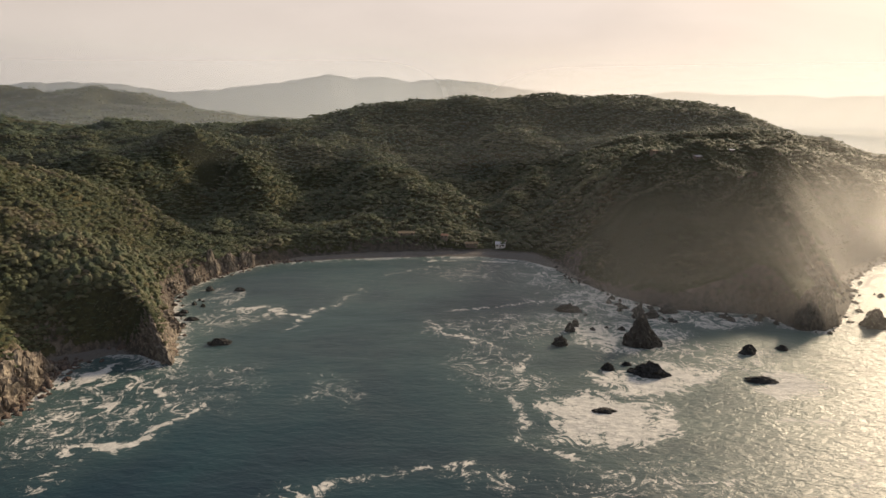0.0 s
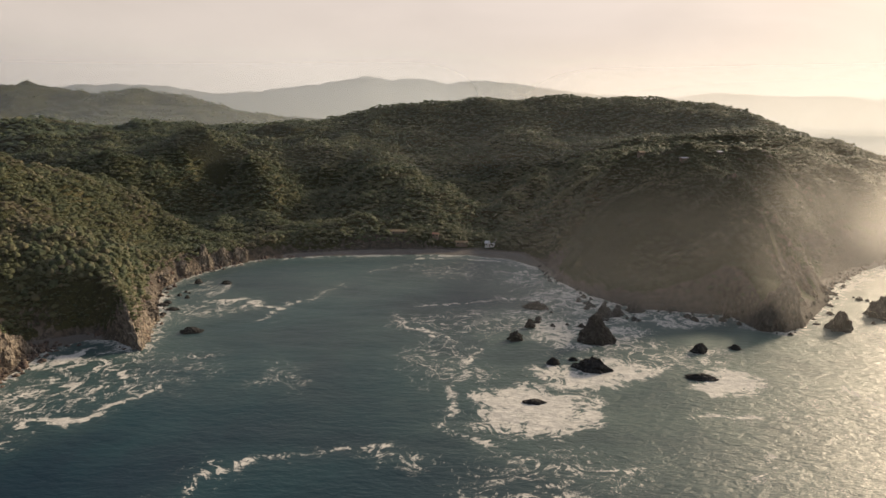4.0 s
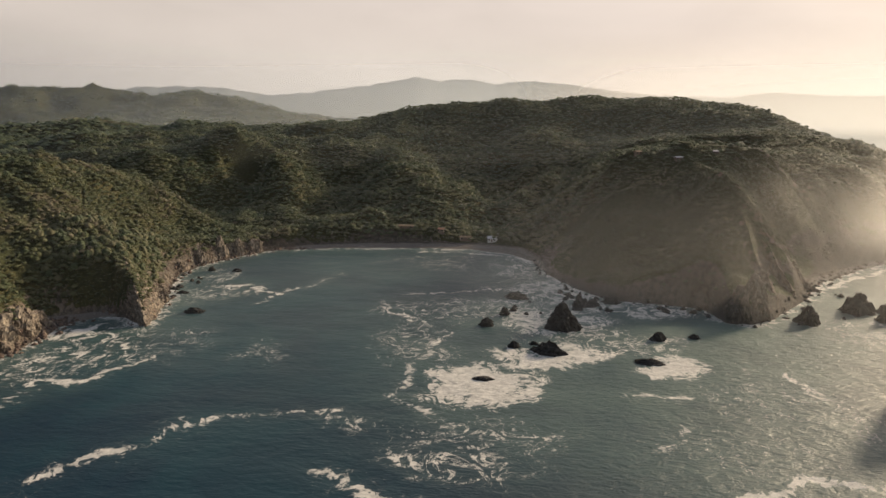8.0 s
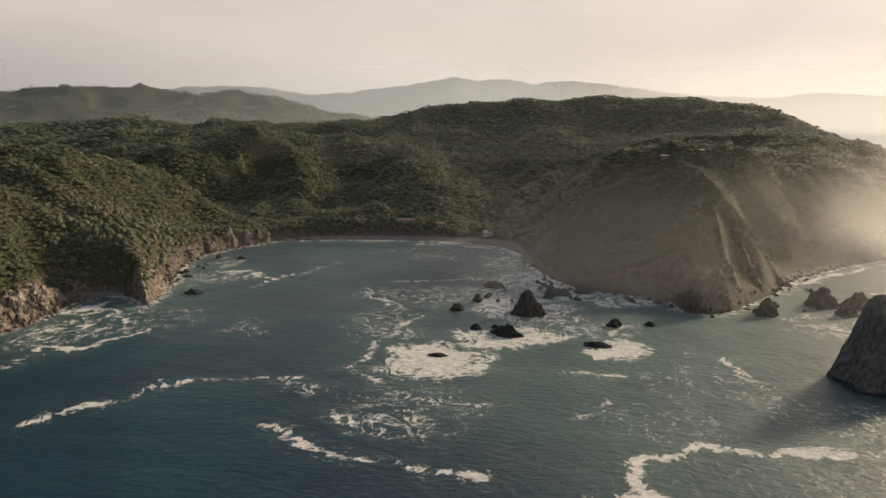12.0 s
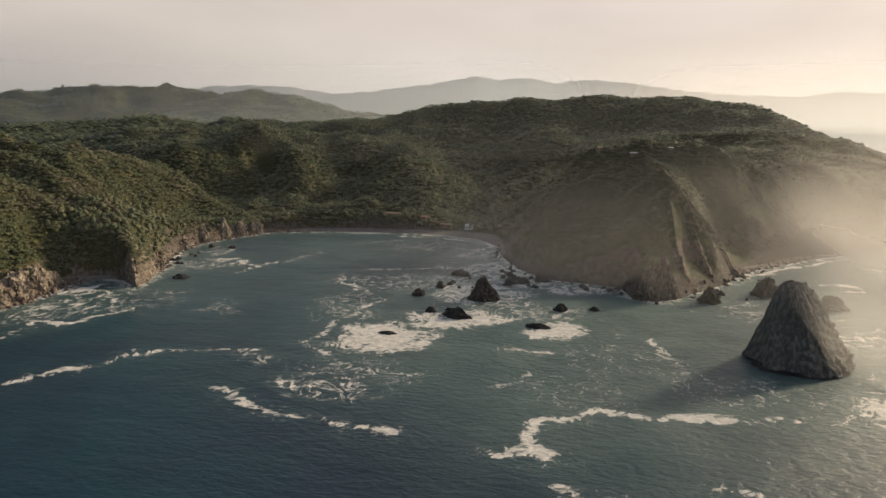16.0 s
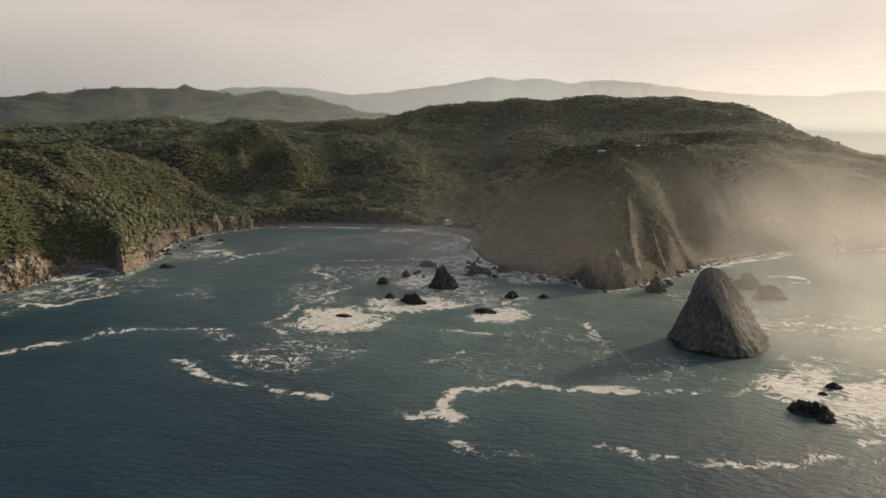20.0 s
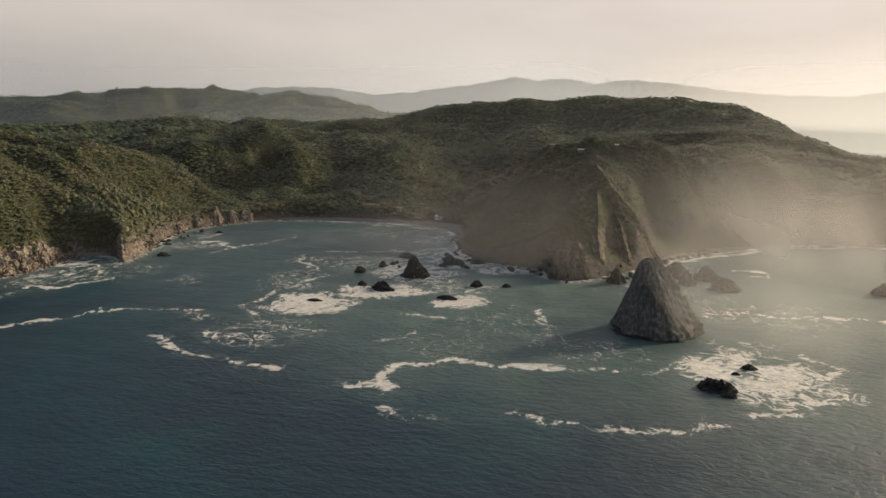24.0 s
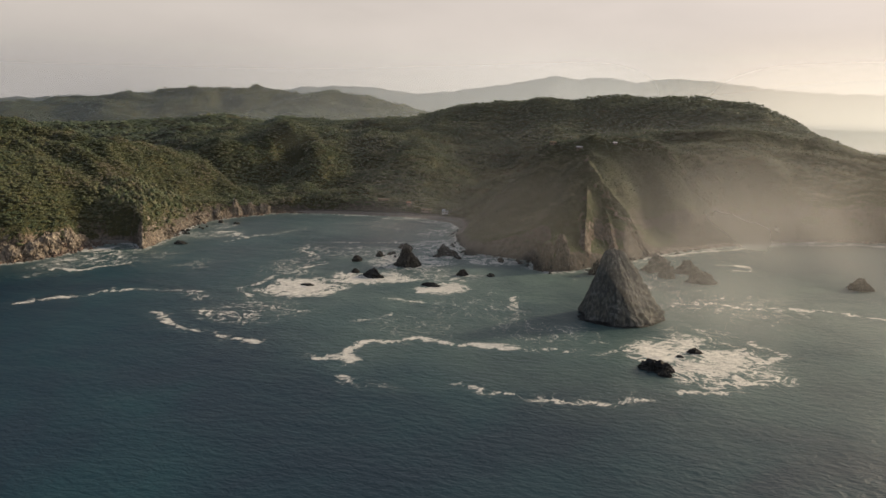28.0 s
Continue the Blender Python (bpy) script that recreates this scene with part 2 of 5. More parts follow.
def shore_distance(x, y):
    """Metres inland (below nought: at sea), and the beach width and bank steepness there."""
    best, beach, steep = np.full(len(x), 1e9), np.zeros(len(x)), np.zeros(len(x))
    inside = np.zeros(len(x), bool)
    ring = np.vstack([SHORE[:, :2], [(4900, 6000), (-4900, 6000)]])
    for (ax, ay), (bx, by) in zip(ring, np.roll(ring, -1, 0)):
        cross = ((ay > y) != (by > y))
        with np.errstate(divide="ignore", invalid="ignore"):
            inside ^= cross & (x < (bx - ax) * (y - ay) / (by - ay) + ax)
    for p, q in zip(SHORE[:-1], SHORE[1:]):
        e = q[:2] - p[:2]
        t = np.clip(((x - p[0]) * e[0] + (y - p[1]) * e[1]) / (e @ e), 0, 1)
        d = np.hypot(x - p[0] - t * e[0], y - p[1] - t * e[1])
        near = d < best
        best = np.where(near, d, best)
        beach = np.where(near, p[2] + t * (q[2] - p[2]), beach)
        steep = np.where(near, p[3] + t * (q[3] - p[3]), steep)
    return np.where(inside, best, -best), beach, steep


def land(x, y):
    """Height of the ground, metres inland, and beach width."""
    x, y = np.asarray(x, float), np.asarray(y, float)
    d, beach, steep = shore_distance(x, y)
    rough = 3.2 * ridged(x / 26, y / 26, 3) + 1.9 * ridged(x / 9, y / 9, 2) + 1.2 * fbm(x / 5, y / 5, 2) - 1.2
    near_sea = np.exp(-np.maximum(d, 0) / 60)
    dn = d + rough * (0.25 + 0.75 * smooth(2, 16, d)) * near_sea * np.where(beach > 6, 0.35, 1.0)
    bank = 0.14 * np.minimum(dn, beach) + steep * np.maximum(dn - beach, 0)
    hill = lie(x, y)
    away = smooth(3, 45, d)
    far = smooth(1000, 2200, np.hypot(x, y - 300))
    hill = hill + away * ((15.0 - 8.0 * smooth(740, 880, y)) * (ridged(x / 120, y / 120, 3) - 0.5) + 2.6 * fbm(x / 30, y / 30, 3)) * (1 - 0.5 * far)
    th, rr = np.arctan2(x + 20, y - 330), np.hypot(x + 20, y - 330)
    spur = ridged(th * 4.6 + 0.25 * fbm(x / 70, y / 70, 2), rr / 330, 2)
    hill = hill - 16.0 * np.clip(0.62 - spur, 0, 1) * smooth(25, 110, d) * smooth(1300, 900, rr) * smooth(112, 84, hill) * smooth(130, 60, x - 0.3 * (y - 500))
    hill = hill + far * (30 * (ridged(x / 420, y / 420, 3) - 0.72) + 30 * (ridged(x / 190, y / 190, 2) - 0.75)) * smooth(20, 70, hill)
    hill = hill - far * 46 * np.clip(0.55 - ridged(x / 300 + 0.3 * fbm(x / 200, y / 200, 2), y / 300, 2), 0, 1)
    soft = 4.0
    k = np.clip(0.5 + 0.5 * (hill - bank) / soft, 0, 1)
    h = hill * (1 - k) + bank * k - soft * k * (1 - k)
    h = h + (4.6 + 3.0 * smooth(90, 130, x)) * smooth(900, 650, y) * (ridged(x / 42 + 0.4 * fbm(x / 60, y / 60, 2), y / 42, 3) - 0.5) * (1 - 0.8 * smooth(90, 130, x) * smooth(52, 72, h)) * smooth(10, 26, h) * smooth(3, 14, d) * (1 - far)
    h = np.maximum(h, 0.14 * np.minimum(dn, 8))
    return np.where(dn > 0, h, np.maximum(0.35 * dn, -7)), dn, beach


# ---- materials ----
def material(name):
    m = bpy.data.materials.new(name)
    m.use_nodes = True
    return m, m.node_tree.nodes, m.node_tree.links, m.node_tree.nodes["Principled BSDF"]


def noise_node(nodes, links, scale, detail=4, rough=0.55, distort=0.0, stretch=None, co="Object"):
    c = nodes.new("ShaderNodeTexCoord")
    t = nodes.new("ShaderNodeTexNoise")
    t.inputs["Scale"].default_value, t.inputs["Detail"].default_value = scale, detail
    t.inputs["Roughness"].default_value, t.inputs["Distortion"].default_value = rough, distort
    src = c.outputs[co]
    if stretch:
        mp = nodes.new("ShaderNodeMapping")
        mp.inputs["Scale"].default_value = stretch[:3]
        if len(stretch) > 3:
            mp.inputs["Rotation"].default_value = (0, 0, radians(stretch[3]))
        links.new(src, mp.inputs["Vector"])
        src = mp.outputs[0]
    links.new(src, t.inputs["Vector"])
    return t.outputs["Fac"]


def ramp(nodes, links, fac, stops):
    r = nodes.new("ShaderNodeValToRGB")
    el = r.color_ramp.elements
    el[0].position, el[0].color = stops[0][0], (*stops[0][1], 1)
    el[1].position, el[1].color = stops[-1][0], (*stops[-1][1], 1)
    for p, c in stops[1:-1]:
        el.new(p).color = (*c, 1)
    links.new(fac, r.inputs["Fac"])
    return r.outputs["Color"]


def mix(nodes, links, fac, a, b):
    m = nodes.new("ShaderNodeMix")
    m.data_type = "RGBA"
    if isinstance(fac, float):
        m.inputs["Factor"].default_value = fac
    else:
        links.new(fac, m.inputs["Factor"])
    for v, s in ((a, "A"), (b, "B")):
        if isinstance(v, tuple):
            m.inputs[s].default_value = (*v, 1)
        else:
            links.new(v, m.inputs[s])
    return m.outputs["Result"]


def calc(nodes, links, op, a, b=0.0, c=None):
    m = nodes.new("ShaderNodeMath")
    m.operation = op
    for i, v in enumerate((a, b) if c is None else (a, b, c)):
        if isinstance(v, (int, float)):
            m.inputs[i].default_value = v
        else:
            links.new(v, m.inputs[i])
    return m.outputs[0]


def span(nodes, links, v, lo, hi, to_lo=0.0, to_hi=1.0):
    m = nodes.new("ShaderNodeMapRange")
    m.interpolation_type = "SMOOTHSTEP"
    links.new(v, m.inputs["Value"])
    for k, q in (("From Min", lo), ("From Max", hi), ("To Min", to_lo), ("To Max", to_hi)):
        m.inputs[k].default_value = q
    return m.outputs[0]


def attribute(nodes, name):
    a = nodes.new("ShaderNodeAttribute")
    a.attribute_name = name
    return a.outputs["Fac"]


def bump(nodes, links, bsdf, height, strength, distance, under=None):
    b = nodes.new("ShaderNodeBump")
    b.inputs["Strength"].default_value, b.inputs["Distance"].default_value = strength, distance
    links.new(height, b.inputs["Height"])
    if under is not None:
        links.new(under, b.inputs["Normal"])
    if bsdf is not None:
        links.new(b.outputs[0], bsdf.inputs["Normal"])
    return b.outputs[0]


def make_rock(name, light, dark, warm):
    m, n, l, p = material(name)
    big = noise_node(n, l, 0.09, 5, 0.6, 0.6)
    fine = noise_node(n, l, 0.7, 6, 0.65, 0.3, (1, 1, 0.45))
    c = mix(n, l, span(n, l, big, 0.35, 0.65), light, warm)
    c = mix(n, l, span(n, l, fine, 0.42, 0.62, 0.85, 0.0), c, dark)
    l.new(c, p.inputs["Base Color"])
    p.inputs["Roughness"].default_value = 0.85
    bump(n, l, p, fine, 0.9, 1.2)
    return m


ROCK_SEA = make_rock("dark_wet_rock", (0.052, 0.05, 0.046), (0.016, 0.016, 0.015), (0.042, 0.036, 0.031))
ROCK_STACK = make_rock("stack_rock", (0.19, 0.192, 0.176), (0.066, 0.068, 0.062), (0.155, 0.146, 0.12))
ROCK_SHORE = make_rock("shore_boulder", (0.20, 0.15, 0.12), (0.05, 0.04, 0.034), (0.16, 0.10, 0.075))

# ground: undergrowth, rock where bare, sand on the beach
GROUND, n, l, p = material("ground_cover")
rock_big = noise_node(n, l, 0.06, 5, 0.6, 0.8)
rock_fine = noise_node(n, l, 0.45, 7, 0.68, 0.4, (1, 1, 0.5))
c_rock = mix(n, l, span(n, l, rock_big, 0.35, 0.65), (0.24, 0.205, 0.165), (0.18, 0.135, 0.10))
c_rock = mix(n, l, span(n, l, rock_fine, 0.42, 0.6, 0.85, 0.0), c_rock, (0.06, 0.05, 0.042))
g_big = noise_node(n, l, 0.035, 5, 0.6, 0.5)
g_fine = noise_node(n, l, 0.5, 6, 0.7)
c_green = ramp(n, l, g_big, [(0.3, (0.035, 0.045, 0.016)), (0.5, (0.06, 0.062, 0.022)), (0.72, (0.10, 0.085, 0.036))])
c_green = mix(n, l, span(n, l, g_fine, 0.4, 0.62, 0.7, 0.0), c_green, (0.018, 0.024, 0.010))
c_scrub = ramp(n, l, g_big, [(0.3, (0.032, 0.046, 0.018)), (0.55, (0.052, 0.062, 0.025)), (0.75, (0.088, 0.082, 0.040))])
c_scrub = mix(n, l, span(n, l, g_fine, 0.42, 0.6, 0.75, 0.0), c_scrub, (0.04, 0.042, 0.018))
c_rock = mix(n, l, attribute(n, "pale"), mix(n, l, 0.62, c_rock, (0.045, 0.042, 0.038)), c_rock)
c_sand = mix(n, l, rock_big, (0.15, 0.135, 0.12), (0.25, 0.22, 0.19))
scar = noise_node(n, l, 0.16, 6, 0.7, 0.8, (1.2, 1.2, 0.35))
c_scrub = mix(n, l, span(n, l, scar, 0.55, 0.72, 0.0, 0.4), c_scrub, (0.108, 0.096, 0.074))
c = mix(n, l, attribute(n, "scrub"), c_green, c_scrub)
bare = span(n, l, calc(n, l, "ADD", attribute(n, "bare"), calc(n, l, "MULTIPLY", calc(n, l, "SUBTRACT", rock_fine, 0.5), 1.6)), 0.35, 0.6)
c = mix(n, l, bare, c, c_rock)
c = mix(n, l, attribute(n, "sand"), c, c_sand)
l.new(c, p.inputs["Base Color"])
p.inputs["Roughness"].default_value = 0.9
p.inputs["Specular IOR Level"].default_value = 0.25
low = bump(n, l, None, rock_fine, 0.8, 1.6)
bump(n, l, p, g_fine, 0.7, 1.0, low)

# sea: dark teal water with wind ripples, and foam where it breaks
SEA, n, l, p = material("sea_water")
deep = noise_node(n, l, 0.012, 4, 0.6, 0.5)
c_sea = mix(n, l, span(n, l, deep, 0.35, 0.68), (0.003, 0.021, 0.038), (0.004, 0.040, 0.054))
# pale stirred water; its eastern part also carries painted sheen
c_sea = mix(n, l, attribute(n, "shoal_sheen"), c_sea, (0.094, 0.146, 0.128))
lace_a = noise_node(n, l, 0.085, 8, 0.64, 1.4)
lace_b = noise_node(n, l, 0.30, 8, 0.72, 0.9)
lace_c = noise_node(n, l, 1.1, 6, 0.75, 0.6)
thread = span(n, l, calc(n, l, "ABSOLUTE", calc(n, l, "SUBTRACT", lace_a, 0.5)), 0.0, 0.095, 1.0, 0.0)
lace = calc(n, l, "ADD", calc(n, l, "ADD", calc(n, l, "MULTIPLY", thread, 0.48), calc(n, l, "MULTIPLY", span(n, l, lace_c, 0.3, 0.7), 0.27)), calc(n, l, "MULTIPLY", span(n, l, lace_b, 0.28, 0.72), 0.25))
foam_v = calc(n, l, "SUBTRACT", attribute(n, "foam"), calc(n, l, "MULTIPLY", calc(n, l, "SUBTRACT", 1.0, lace), 1.2))
foam = calc(n, l, "MULTIPLY", span(n, l, foam_v, -0.10, 0.20), 0.84)
c_foam = mix(n, l, span(n, l, lace_b, 0.3, 0.7), (0.52, 0.50, 0.46), (0.88, 0.84, 0.76))
l.new(mix(n, l, foam, c_sea, c_foam), p.inputs["Base Color"])
wind = attribute(n, "wind")
l.new(calc(n, l, "ADD", span(n, l, foam, 0.0, 1.0, 0.38, 0.7), calc(n, l, "MULTIPLY", wind, 0.1)), p.inputs["Roughness"])
p.inputs["IOR"].default_value = 1.33
# reflection raised eastwards to strengthen the glitter there
l.new(span(n, l, wind, 0.0, 1.0, 0.36, 0.72), p.inputs["Specular IOR Level"])
swell = noise_node(n, l, 0.045, 4, 0.5, 0.3, (0.6, 1.4, 1, 20))
chop = noise_node(n, l, 0.30, 5, 0.6, 0.3, (0.7, 1.3, 1, -15))
ripple = noise_node(n, l, 0.9, 4, 0.6)
b1 = bump(n, l, None, swell, 0.6, 1.0)
b2 = bump(n, l, None, calc(n, l, "MULTIPLY", chop, span(n, l, wind, 0.0, 1.0, 0.45, 1.0)), 0.75, 1.0, b1)
bump(n, l, p, calc(n, l, "MULTIPLY", ripple, span(n, l, wind, 0.0, 1.0, 0.35, 1.0)), 0.45, 0.3, b2)


def make_leaf(name, stops, far=0.0):
    """Leaf clumps: a tint for each crown, another for each clump."""
    m, n, l, p = material(name)
    g = n.new("ShaderNodeNewGeometry")
    t = calc(n, l, "ADD", calc(n, l, "MULTIPLY", attribute(n, "tint"), 0.82), calc(n, l, "MULTIPLY", g.outputs["Random Per Island"], 0.15))
    c = ramp(n, l, t, stops)
    l.new(c, p.inputs["Base Color"])
    p.inputs["Roughness"].default_value = 0.65
    p.inputs["Specular IOR Level"].default_value = 0.25
    bump(n, l, p, noise_node(n, l, 1.1, 4, 0.65), 0.6, 0.7)
    tr = n.new("ShaderNodeBsdfTranslucent")
    l.new(c, tr.inputs["Color"])
    ms = n.new("ShaderNodeMixShader")
    ms.inputs[0].default_value = 0.14
    l.new(p.outputs[0], ms.inputs[1])
    l.new(tr.outputs[0], ms.inputs[2])
    l.new(ms.outputs[0], n["Material Output"].inputs["Surface"])
    return m


LEAF = make_leaf("tree_leaves", [(0.05, (0.028, 0.046, 0.026)), (0.45, (0.068, 0.090, 0.042)), (0.75, (0.115, 0.122, 0.057)), (0.97, (0.168, 0.137, 0.090))])
BARK, n, l, p = material("grey_bark")
l.new(ramp(n, l, noise_node(n, l, 3.0, 5), [(0.3, (0.09, 0.07, 0.055)), (0.7, (0.22, 0.19, 0.16))]), p.inputs["Base Color"])
p.inputs["Roughness"].default_value = 0.9


def plain(name, a, b, rough=0.7, scale=1.5):
    m, n, l, p = material(name)
    l.new(mix(n, l, noise_node(n, l, scale, 5, 0.6), a, b), p.inputs["Base Color"])
    p.inputs["Roughness"].default_value = rough
    return m


WHITE_WALL = plain("white_wash", (0.72, 0.70, 0.66), (0.85, 0.84, 0.81))
ROOF_TIN = plain("pale_tin_roof", (0.55, 0.56, 0.57), (0.75, 0.75, 0.74), 0.45)
ROOF_THATCH = plain("palm_thatch", (0.14, 0.10, 0.06), (0.24, 0.18, 0.11), 0.95)
ROOF_TILE = plain("clay_tile_roof", (0.30, 0.15, 0.09), (0.42, 0.23, 0.14), 0.85)
WOOD = plain("weathered_wood", (0.16, 0.12, 0.09), (0.28, 0.22, 0.17), 0.85, 4)
DARK_GLASS = plain("dark_window_glass", (0.02, 0.025, 0.03), (0.035, 0.04, 0.045), 0.1)


# ---- mesh helpers ----
def grid_mesh(name, xs, ys, z, attrs, mat):
    """A sheet over the grid xs by ys with heights z and float values by vertex."""
    nx, ny = len(xs), len(ys)
    X, Y = np.meshgrid(xs, ys)
    co = np.stack([X.ravel(), Y.ravel(), z], 1)
    i = (np.arange(ny - 1)[:, None] * nx + np.arange(nx - 1)).ravel()
    return quad_mesh(name, co, np.stack([i, i + 1, i + nx + 1, i + nx], 1), attrs, mat, True)


def quad_mesh(name, co, quads, attrs, mat, smooth_faces=False):
    me = bpy.data.meshes.new(name)
    me.vertices.add(len(co))
    me.vertices.foreach_set("co", np.ascontiguousarray(co, np.float32).ravel())
    k = quads.shape[1]
    me.loops.add(quads.size)
    me.loops.foreach_set("vertex_index", np.ascontiguousarray(quads, np.int32).ravel())
    me.polygons.add(len(quads))
    me.polygons.foreach_set("loop_start", np.arange(len(quads), dtype=np.int32) * k)
    if smooth_faces:
        me.polygons.foreach_set("use_smooth", np.ones(len(quads), bool))
    for key, v in attrs.items():
        me.attributes.new(key, "FLOAT", "POINT").data.foreach_set("value", np.ascontiguousarray(v, np.float32))
    me.materials.append(mat)
    me.update(calc_edges=True)
    me.validate()
    return me


def part(name, bm, mat, parent, label=""):
    me = bpy.data.meshes.new(name)
    bm.to_mesh(me)
    bm.free()
    me.materials.append(mat)
    ob = new(name, me)
    ob.parent = parent
    return tagged(ob, label)


def steps(lo, fine_lo, fine_hi, hi, step, growth, most=400.0):
    mid = list(np.arange(fine_lo, fine_hi + 0.1, step))
    up, s = [mid[-1]], step
    while up[-1] < hi:
        s = min(s * growth, most)
        up.append(up[-1] + s)
    dn, s = [mid[0]], step
    while dn[-1] > lo:
        s = min(s * growth, most)
        dn.append(dn[-1] - s)
    return np.array(dn[:0:-1] + mid + up[1:])


# ---- ground ----
gx = steps(-4700, -300, 440, 4700, 2.0, 1.05, 24.0)
gx = np.sort(np.append(gx[(gx < -206) | (gx > -108)], np.arange(-205.5, -108.5, 1.3)))
gy = steps(-700, 190, 660, 4700, 2.0, 1.035, 24.0)
gy = np.sort(np.append(gy[(gy < 196) | (gy > 330)], np.arange(197, 329.5, 1.3)))
GX, GY = np.meshgrid(gx, gy)
gz, gd, gb = land(GX.ravel(), GY.ravel())
gz2 = gz.reshape(GX.shape)
slope = np.hypot(np.gradient(gz2, gx, axis=1), np.gradient(gz2, gy, axis=0)).ravel()
flatx, flaty = GX.ravel(), GY.ravel()
head = smooth(85, 120, flatx) * smooth(20, -15, flaty - 505 - 0.35 * (flatx - 190)) * smooth(900, 500, flatx)
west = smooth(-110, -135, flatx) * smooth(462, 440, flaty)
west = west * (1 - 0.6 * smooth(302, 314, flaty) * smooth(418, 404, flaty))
# rock colour darkened in the cove, where the fin's shadow lies
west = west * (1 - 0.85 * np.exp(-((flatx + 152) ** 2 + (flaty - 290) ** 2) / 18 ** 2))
bare = smooth(0.9, 1.5, slope) * smooth(18, 8, gz) * (0.3 + 0.7 * west) + smooth(1.1, 1.8, slope) * 0.35 + smooth(3.5, 1.5, gz)
bare = bare + np.exp(-((flatx + 42) / 30) ** 2 - ((flaty - 499) / 9) ** 2) + 0.8 * np.exp(-((flatx - 76) / 16) ** 2 - ((flaty - 458) / 16) ** 2)
cove = np.exp(-((flatx + 154) ** 2 + (flaty - 286) ** 2) / 20 ** 2)      # the cove is overgrown; its shade too is put in by hiding bare rock
bare = bare + 0.75 * head * smooth(36, 14, gz) * smooth(0.75, 1.25, slope)
bare = np.clip(bare, 0, 1) * smooth(140, 60, gd) * (1 - 0.9 * cove * smooth(2.5, 5, gz))
sand = smooth(3.2, 1.8, gz) * smooth(0.5, 0.25, slope) * (gb > 5)
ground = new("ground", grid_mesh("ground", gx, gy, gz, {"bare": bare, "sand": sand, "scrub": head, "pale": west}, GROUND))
tagged(ground, "steep coastal hills of green scrub with bare rock cliffs above the sea", "ground", kind="structure")

# ---- sea ----
sx = steps(-4700, -210, 450, 4700, 1.5, 1.12)
sy = steps(-1500, 60, 570, 4700, 1.5, 1.12)
SX, SY = np.meshgrid(sx, sy)
SX, SY = SX.ravel(), SY.ravel()
sd, _, _ = shore_distance(SX, SY)
foam_w = np.zeros(len(SX))
WARP_X, WARP_Y = 8 * fbm(SX / 24, SY / 24, 4), 8 * fbm(SX / 24 + 40, SY / 24 + 9, 4)


def streak(points, width, strength):
    """A line of foam drawn along the points."""
    best = np.full(len(SX), 1e9)
    for (ax, ay), (bx, by) in zip(points[:-1], points[1:]):
        ex, ey = bx - ax, by - ay
        t = np.clip(((SX + WARP_X * 0.9 - ax) * ex + (SY + WARP_Y * 0.9 - ay) * ey) / (ex * ex + ey * ey), 0, 1)
        best = np.minimum(best, np.hypot(SX + WARP_X * 0.9 - ax - t * ex, SY + WARP_Y * 0.9 - ay - t * ey))
    swell_w = width * np.clip(0.8 + 0.9 * fbm(SX / 19 + 7, SY / 19, 2), 0.3, 1.5)
    gap = np.clip(1.0 + 0.8 * fbm(SX / 26 + 3, SY / 26, 2), 0.4, 1.2)
    np.maximum(foam_w, gap * strength * 1.0 * smooth(1.1, 0.1, best / swell_w), out=foam_w)
    np.maximum(foam_w, 0.30 * np.clip(1.0 - best / (width * 3.2), 0, 1), out=foam_w)


def patch(x, y, rx, ry, turn, strength, edge=1.4):
    """A round field of foam."""
    c, s = math.cos(radians(turn)), math.sin(radians(turn))
    u, v = SX + 1.5 * WARP_X - x, SY + 1.5 * WARP_Y - y
    r = np.hypot((u * c + v * s) / rx, (-u * s + v * c) / ry)
    np.maximum(foam_w, strength * (0.86 + 0.24 * smooth(0.8, 1.0, strength)) * smooth(edge, 0.4, r), out=foam_w)


# swash along the shore, strongest under the western cliffs and the headland
surge = 0.72 + 0.4 * fbm(SX / 40, SY / 40, 2)
np.maximum(foam_w, surge * np.exp(-np.maximum(-sd - 1, 0) / 7.0) * (sd < 3), out=foam_w)
patch(57, 229, 26, 26, 0, 1.06, 1.25)
patch(84, 266, 32, 18, 10, 0.92, 1.3)
patch(137, 262, 17, 16, 0, 1.0, 1.25)
patch(86, 318, 34, 28, 0, 0.88)
patch(60, 182, 40, 22, 10, 0.38)
patch(20, 270, 26, 44, 20, 0.4)
patch(30, 330, 40, 30, 0, 0.44)
patch(110, 290, 50, 26, 0, 0.5)
patch(-100, 250, 30, 40, 0, 0.36)
patch(170, 230, 40, 30, 0, 0.33)
patch(300, 300, 60, 40, 0, 0.38)
patch(86, 378, 36, 34, 40, 0.80)
patch(128, 350, 44, 16, 0, 0.80)
patch(62, 340, 22, 22, 0, 0.58)
patch(288, 202, 36, 38, 20, 0.92, 1.3)
patch(284, 235, 22, 14, 0, 0.45)
patch(-128, 220, 26, 42, -20, 0.46)
patch(-135, 252, 24, 14, 0, 0.6)
patch(-112, 335, 30, 22, 40, 0.48)
patch(-132, 380, 16, 30, 20, 0.45)
patch(20, 440, 46, 34, 0, 0.36)
patch(60, 430, 22, 30, 0, 0.58)
patch(55, 165, 22, 14, 0, 0.46)
patch(8, 188, 18, 9, 0, 0.48)
patch(5, 325, 22, 18, 0, 0.42)
patch(-48, 250, 14, 26, 30, 0.34)
patch(150, 190, 40, 22, 0, 0.3)
patch(215, 210, 40, 26, 0, 0.36)
patch(240, 330, 36, 30, 30, 0.42)
